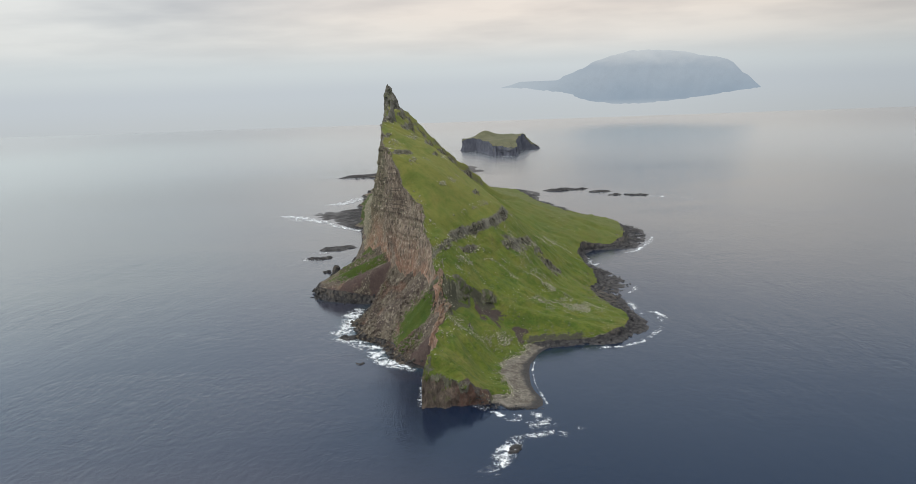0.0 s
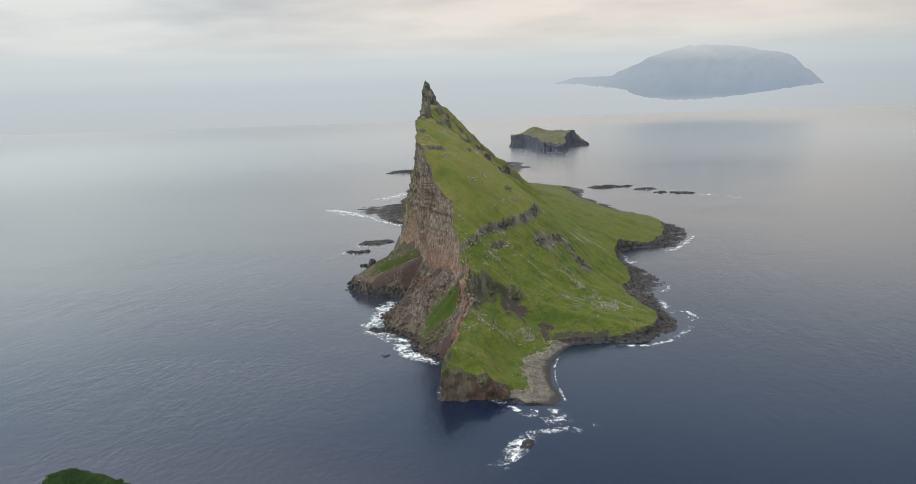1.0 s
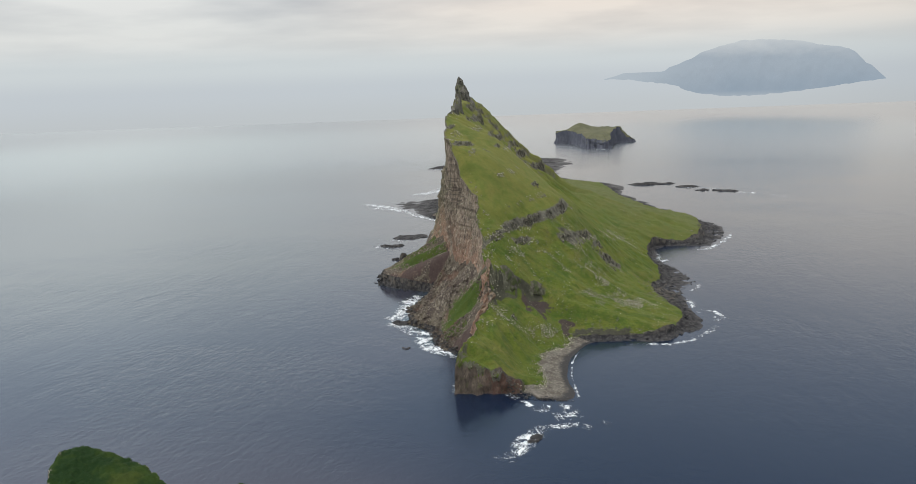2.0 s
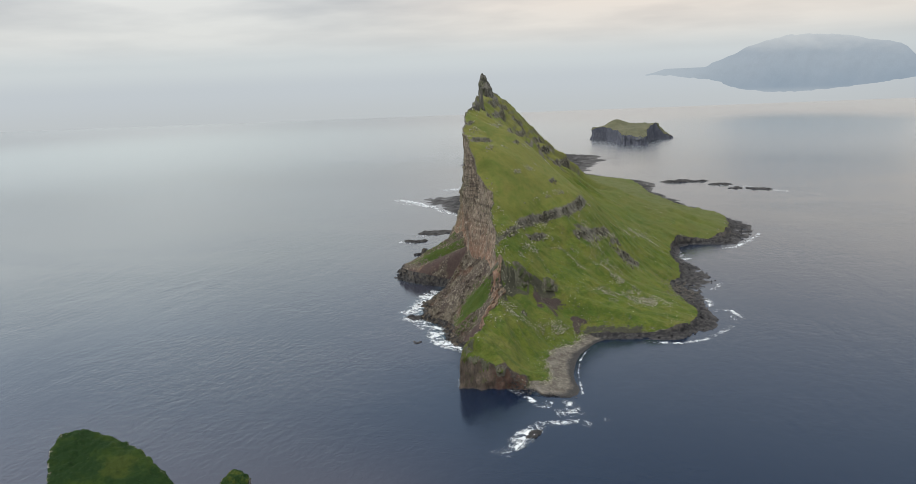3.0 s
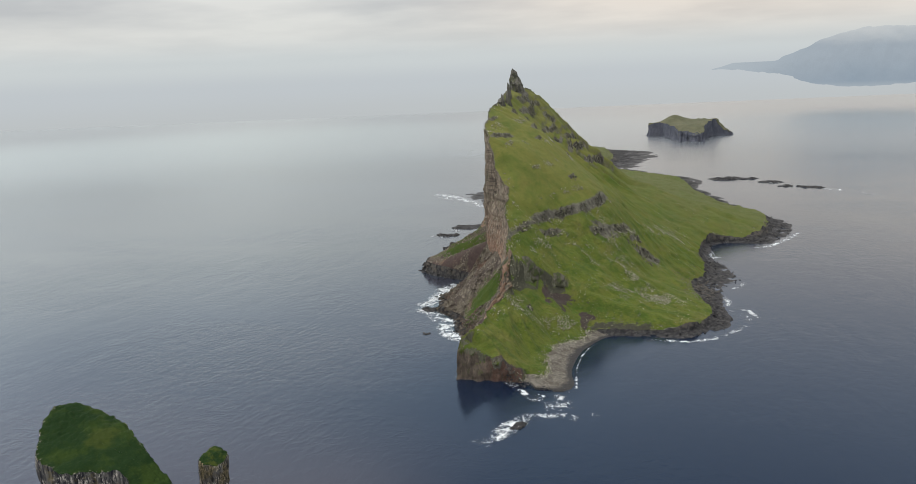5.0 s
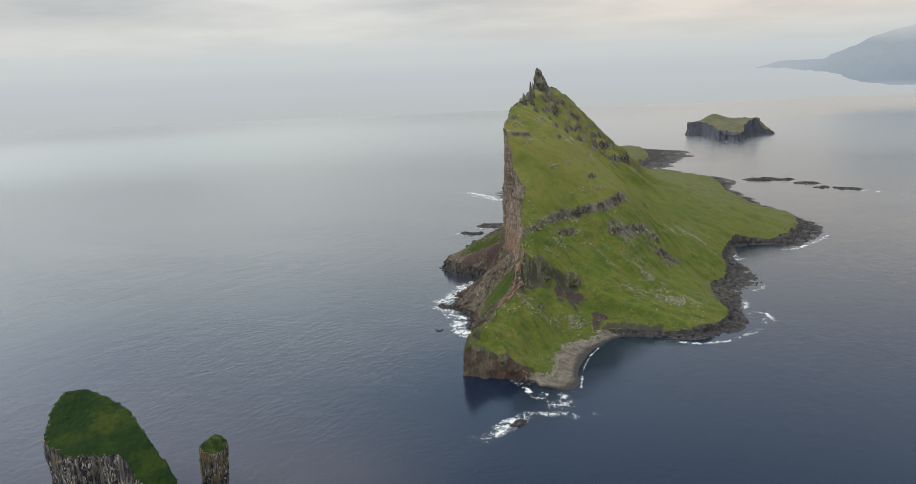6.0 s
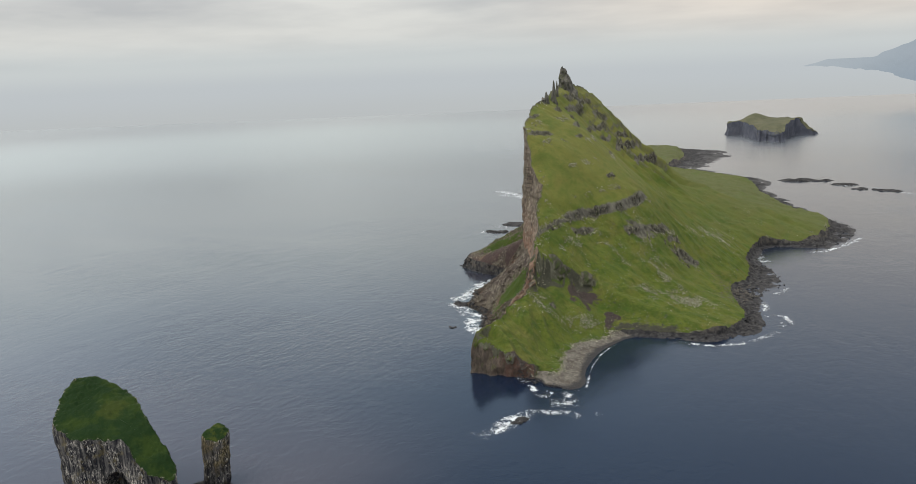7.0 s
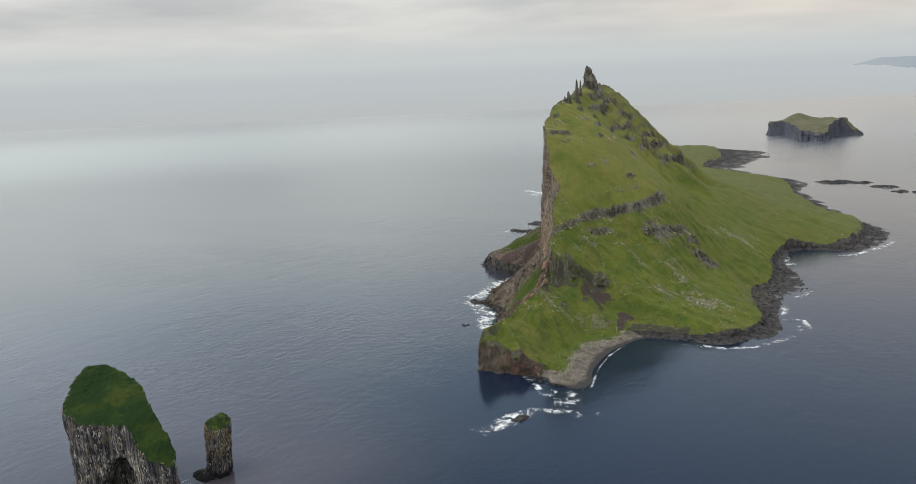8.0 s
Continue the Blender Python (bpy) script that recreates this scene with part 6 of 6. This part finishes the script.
skerry("long flat skerry off the green point", 77, 1757, 52, 16, 3.6, 12, 408)
skerry("flat black skerry in the line of rocks", 162, 1722, 26, 15, 3, -4, 409)
skerry("small flat black skerry", 190, 1670, 17, 9, 2.4, 20, 410)
skerry("flat black skerry at the end of the line", 236, 1664, 28, 11, 2.8, -15, 411)
skerry("low black reef west of the cliff", -505, 2085, 72, 36, 5, 12, 412)
stump = thing("rock_stump", "dark square rock stump by the headland", "rock", (-250, 941, 0))
crag("stump", -250.5, 941, -2, 17, 8, 7, 414, (0, 0), 14, 26, 0.30, SHORE, stump)


# ---------------------------------------------------------------- the far islet
def islet():
    ob = thing("grassy_islet", "flat-topped grassy islet with dark cliffs", "islet", (-160, 2780, 0))
    outline = [(-306, 2828), (-252, 2830), (-212, 2745), (-166, 2622), (-122, 2602), (-88, 2606), (-86, 2700), (-92, 2790), (-72, 2835), (-38, 2856), (-4, 2860), (-30, 2895), (-72, 2945), (-150, 2985), (-260, 2960), (-312, 2890)]
    n, ring = len(outline), []
    for i in range(n):
        p1, p2 = np.array(outline[i], float), np.array(outline[(i + 1) % n], float)
        ring += [p1 + (p2 - p1) * t for t in np.linspace(0, 1, 20, endpoint=False)]
    ring = np.array(ring)
    ring = smooth(np.concatenate([ring, ring, ring]), 4, 0)[len(ring):2 * len(ring)]
    mid, m = np.array([-165.0, 2835.0]), len(ring)

    def top(x, y):
        z = 41 + 0.06 * (x + 300) + 18 * np.exp(-(((x + 226) / 36) ** 2) - ((y - 2905) / 60) ** 2) + 9 * np.exp(-(((x + 215) / 80) ** 2) - ((y - 2905) / 55) ** 2)
        z = np.minimum(z, 31 + 0.15 * np.maximum(y - 2600, 0))
        low = np.interp(x, [-400, -72, -64, -48, -40, -4], [99, 99, 44, 33, 22, 3])
        return np.maximum(np.minimum(z, low), 2.5)

    rag = ring + (ring - mid) * (0.07 * fbm(ring[:, 0], ring[:, 1], 0 * ring[:, 0], 34, 5, 501, 0.6))[:, None]
    zt = top(rag[:, 0], rag[:, 1])
    zt = np.maximum(zt + np.minimum(zt / 12, 1) * 5.0 * fbm(rag[:, 0], rag[:, 1], 0 * zt, 24, 4, 504), 1.5)
    levels = 22
    h = np.linspace(0, 1, levels)[:, None]
    Z = -5 + (zt[None, :] + 5) * h
    k = 0.985 + 0.055 * (1 - h) ** 2.2 + 0.030 * fbm(rag[None, :, 0] + 0 * h, rag[None, :, 1] + 0 * h, Z * 1.2, 34, 4, 502, 0.55) * np.minimum(1, 4 * (1 - h))
    k = k + 0.02 * (1 - h) ** 4 * fbm(rag[None, :, 0] + 0 * h, rag[None, :, 1] + 0 * h, 0 * Z, 16, 4, 505)
    X, Y = mid[0] + (rag[None, :, 0] - mid[0]) * k, mid[1] + (rag[None, :, 1] - mid[1]) * k
    idx = np.arange(levels * m).reshape(levels, m)
    F = [(idx[i, j], idx[i, (j + 1) % m], idx[i + 1, (j + 1) % m], idx[i + 1, j]) for i in range(levels - 1) for j in range(m)]
    part("rock_wall", mesh_from("rock_wall", np.stack([X, Y, Z], -1).reshape(-1, 3).tolist(), F, FAR_ROCK), ob, "dark cliff with blue-grey haze in its colour")
    caps = []
    for s in np.linspace(1, 0.0, 26):
        x, y = mid[0] + (X[-1] - mid[0]) * s, mid[1] + (Y[-1] - mid[1]) * s
        near = np.clip((s - 0.72) / 0.28, 0, 1)
        caps.append(np.column_stack([x, y, top(x, y) * (1 - near) + zt * near + 1.2 * fbm(x, y, 0 * x, 24, 3, 503) * (s < 1)]))
    C = np.array(caps)
    idx = np.arange(C.shape[0] * m).reshape(C.shape[0], m)
    F = [(idx[i, j], idx[i, (j + 1) % m], idx[i + 1, (j + 1) % m], idx[i + 1, j]) for i in range(C.shape[0] - 1) for j in range(m)]
    part("turf_cap", mesh_from("turf_cap", C.reshape(-1, 3).tolist(), F, FAR_TURF), ob, "green turf dulled by haze in its colour")


islet()


# ---------------------------------------------------------------- the distance
# the far island's outline as bearing and elevation in degrees from over the strait
FAR_EYE, FAR_DEPTH = (138.0, -45.0, 263.0), 4900.0
FAR_CREST = [(-5.1, -0.52), (-4.4, -0.36), (-3.7, -0.14), (-1.0, -0.12), (-0.75, -0.05), (-0.5, 0.16), (0.3, 0.42), (0.9, 0.66), (1.75, 1.12), (3.1, 1.52), (4.3, 1.80),
             (5.8, 1.84), (8.1, 1.62), (9.2, 1.36), (11.1, 0.98), (11.5, 0.72), (12.2, 0.02), (12.5, -0.16), (13.4, -1.02)]
FAR_FOOT = [(-5.1, -0.54), (-3.4, -0.62), (-2.0, -0.82), (-0.3, -1.06), (0.25, -1.20), (0.3, -1.34), (0.8, -1.52), (1.8, -1.78), (3.4, -1.96), (5.2, -1.98), (8.0, -1.76), (10.0, -1.50), (11.6, -1.27), (13.4, -1.06)]


def far_island():
    """A mountain island on the horizon, haze painted over it: a steep seaward side, a crest and a side turned away."""
    az = np.linspace(-5.1, 13.4, 260)
    crest = np.interp(az, *zip(*FAR_CREST)) + 0.035 * fbm(az * 2, 0 * az, 0 * az, 1.1, 4, 601) * step(-0.5, 1.2, az) * step(13.3, 12.0, az)
    foot = np.interp(az, *zip(*FAR_FOOT)) + 0.03 * fbm(az * 3, 0 * az, 9 + 0 * az, 1.0, 4, 603)
    crest = np.maximum(crest, foot + 0.012)
    depth = np.concatenate([np.linspace(0, 1, 40), np.linspace(1.03, 1.25, 5)])
    face = np.minimum(depth, 1.0)[:, None]
    el = foot[None, :] + (crest - foot)[None, :] * face ** 0.9
    fold = fbm(az[None, :] * 1.6 + 0.6 * face, el * 0.9, 0 * el, 1.0, 4, 602)
    Y = FAR_EYE[1] + FAR_DEPTH + 60 * depth[:, None] + 22 * fold * np.sin(np.pi * face)
    away = Y - FAR_EYE[1]
    X = FAR_EYE[0] + away * np.tan(np.radians(az))[None, :]
    Z = FAR_EYE[2] + away / np.cos(np.radians(az))[None, :] * np.tan(np.radians(el))
    low = Z[0]
    Z = np.maximum(Z - 220 * np.maximum(depth - 1, 0)[:, None], np.minimum(low[None, :] + 2, Z))
    idx = np.arange(X.size).reshape(X.shape)
    faces = np.stack([idx[:-1, :-1], idx[:-1, 1:], idx[1:, 1:], idx[1:, :-1]], -1).reshape(-1, 4)
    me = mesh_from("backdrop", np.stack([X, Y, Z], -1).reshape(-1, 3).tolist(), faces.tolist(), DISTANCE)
    return tagged(new("backdrop", me), "far mountain island with blue-grey haze in its glowing colour", "distant island", kind="structure")


far_island()
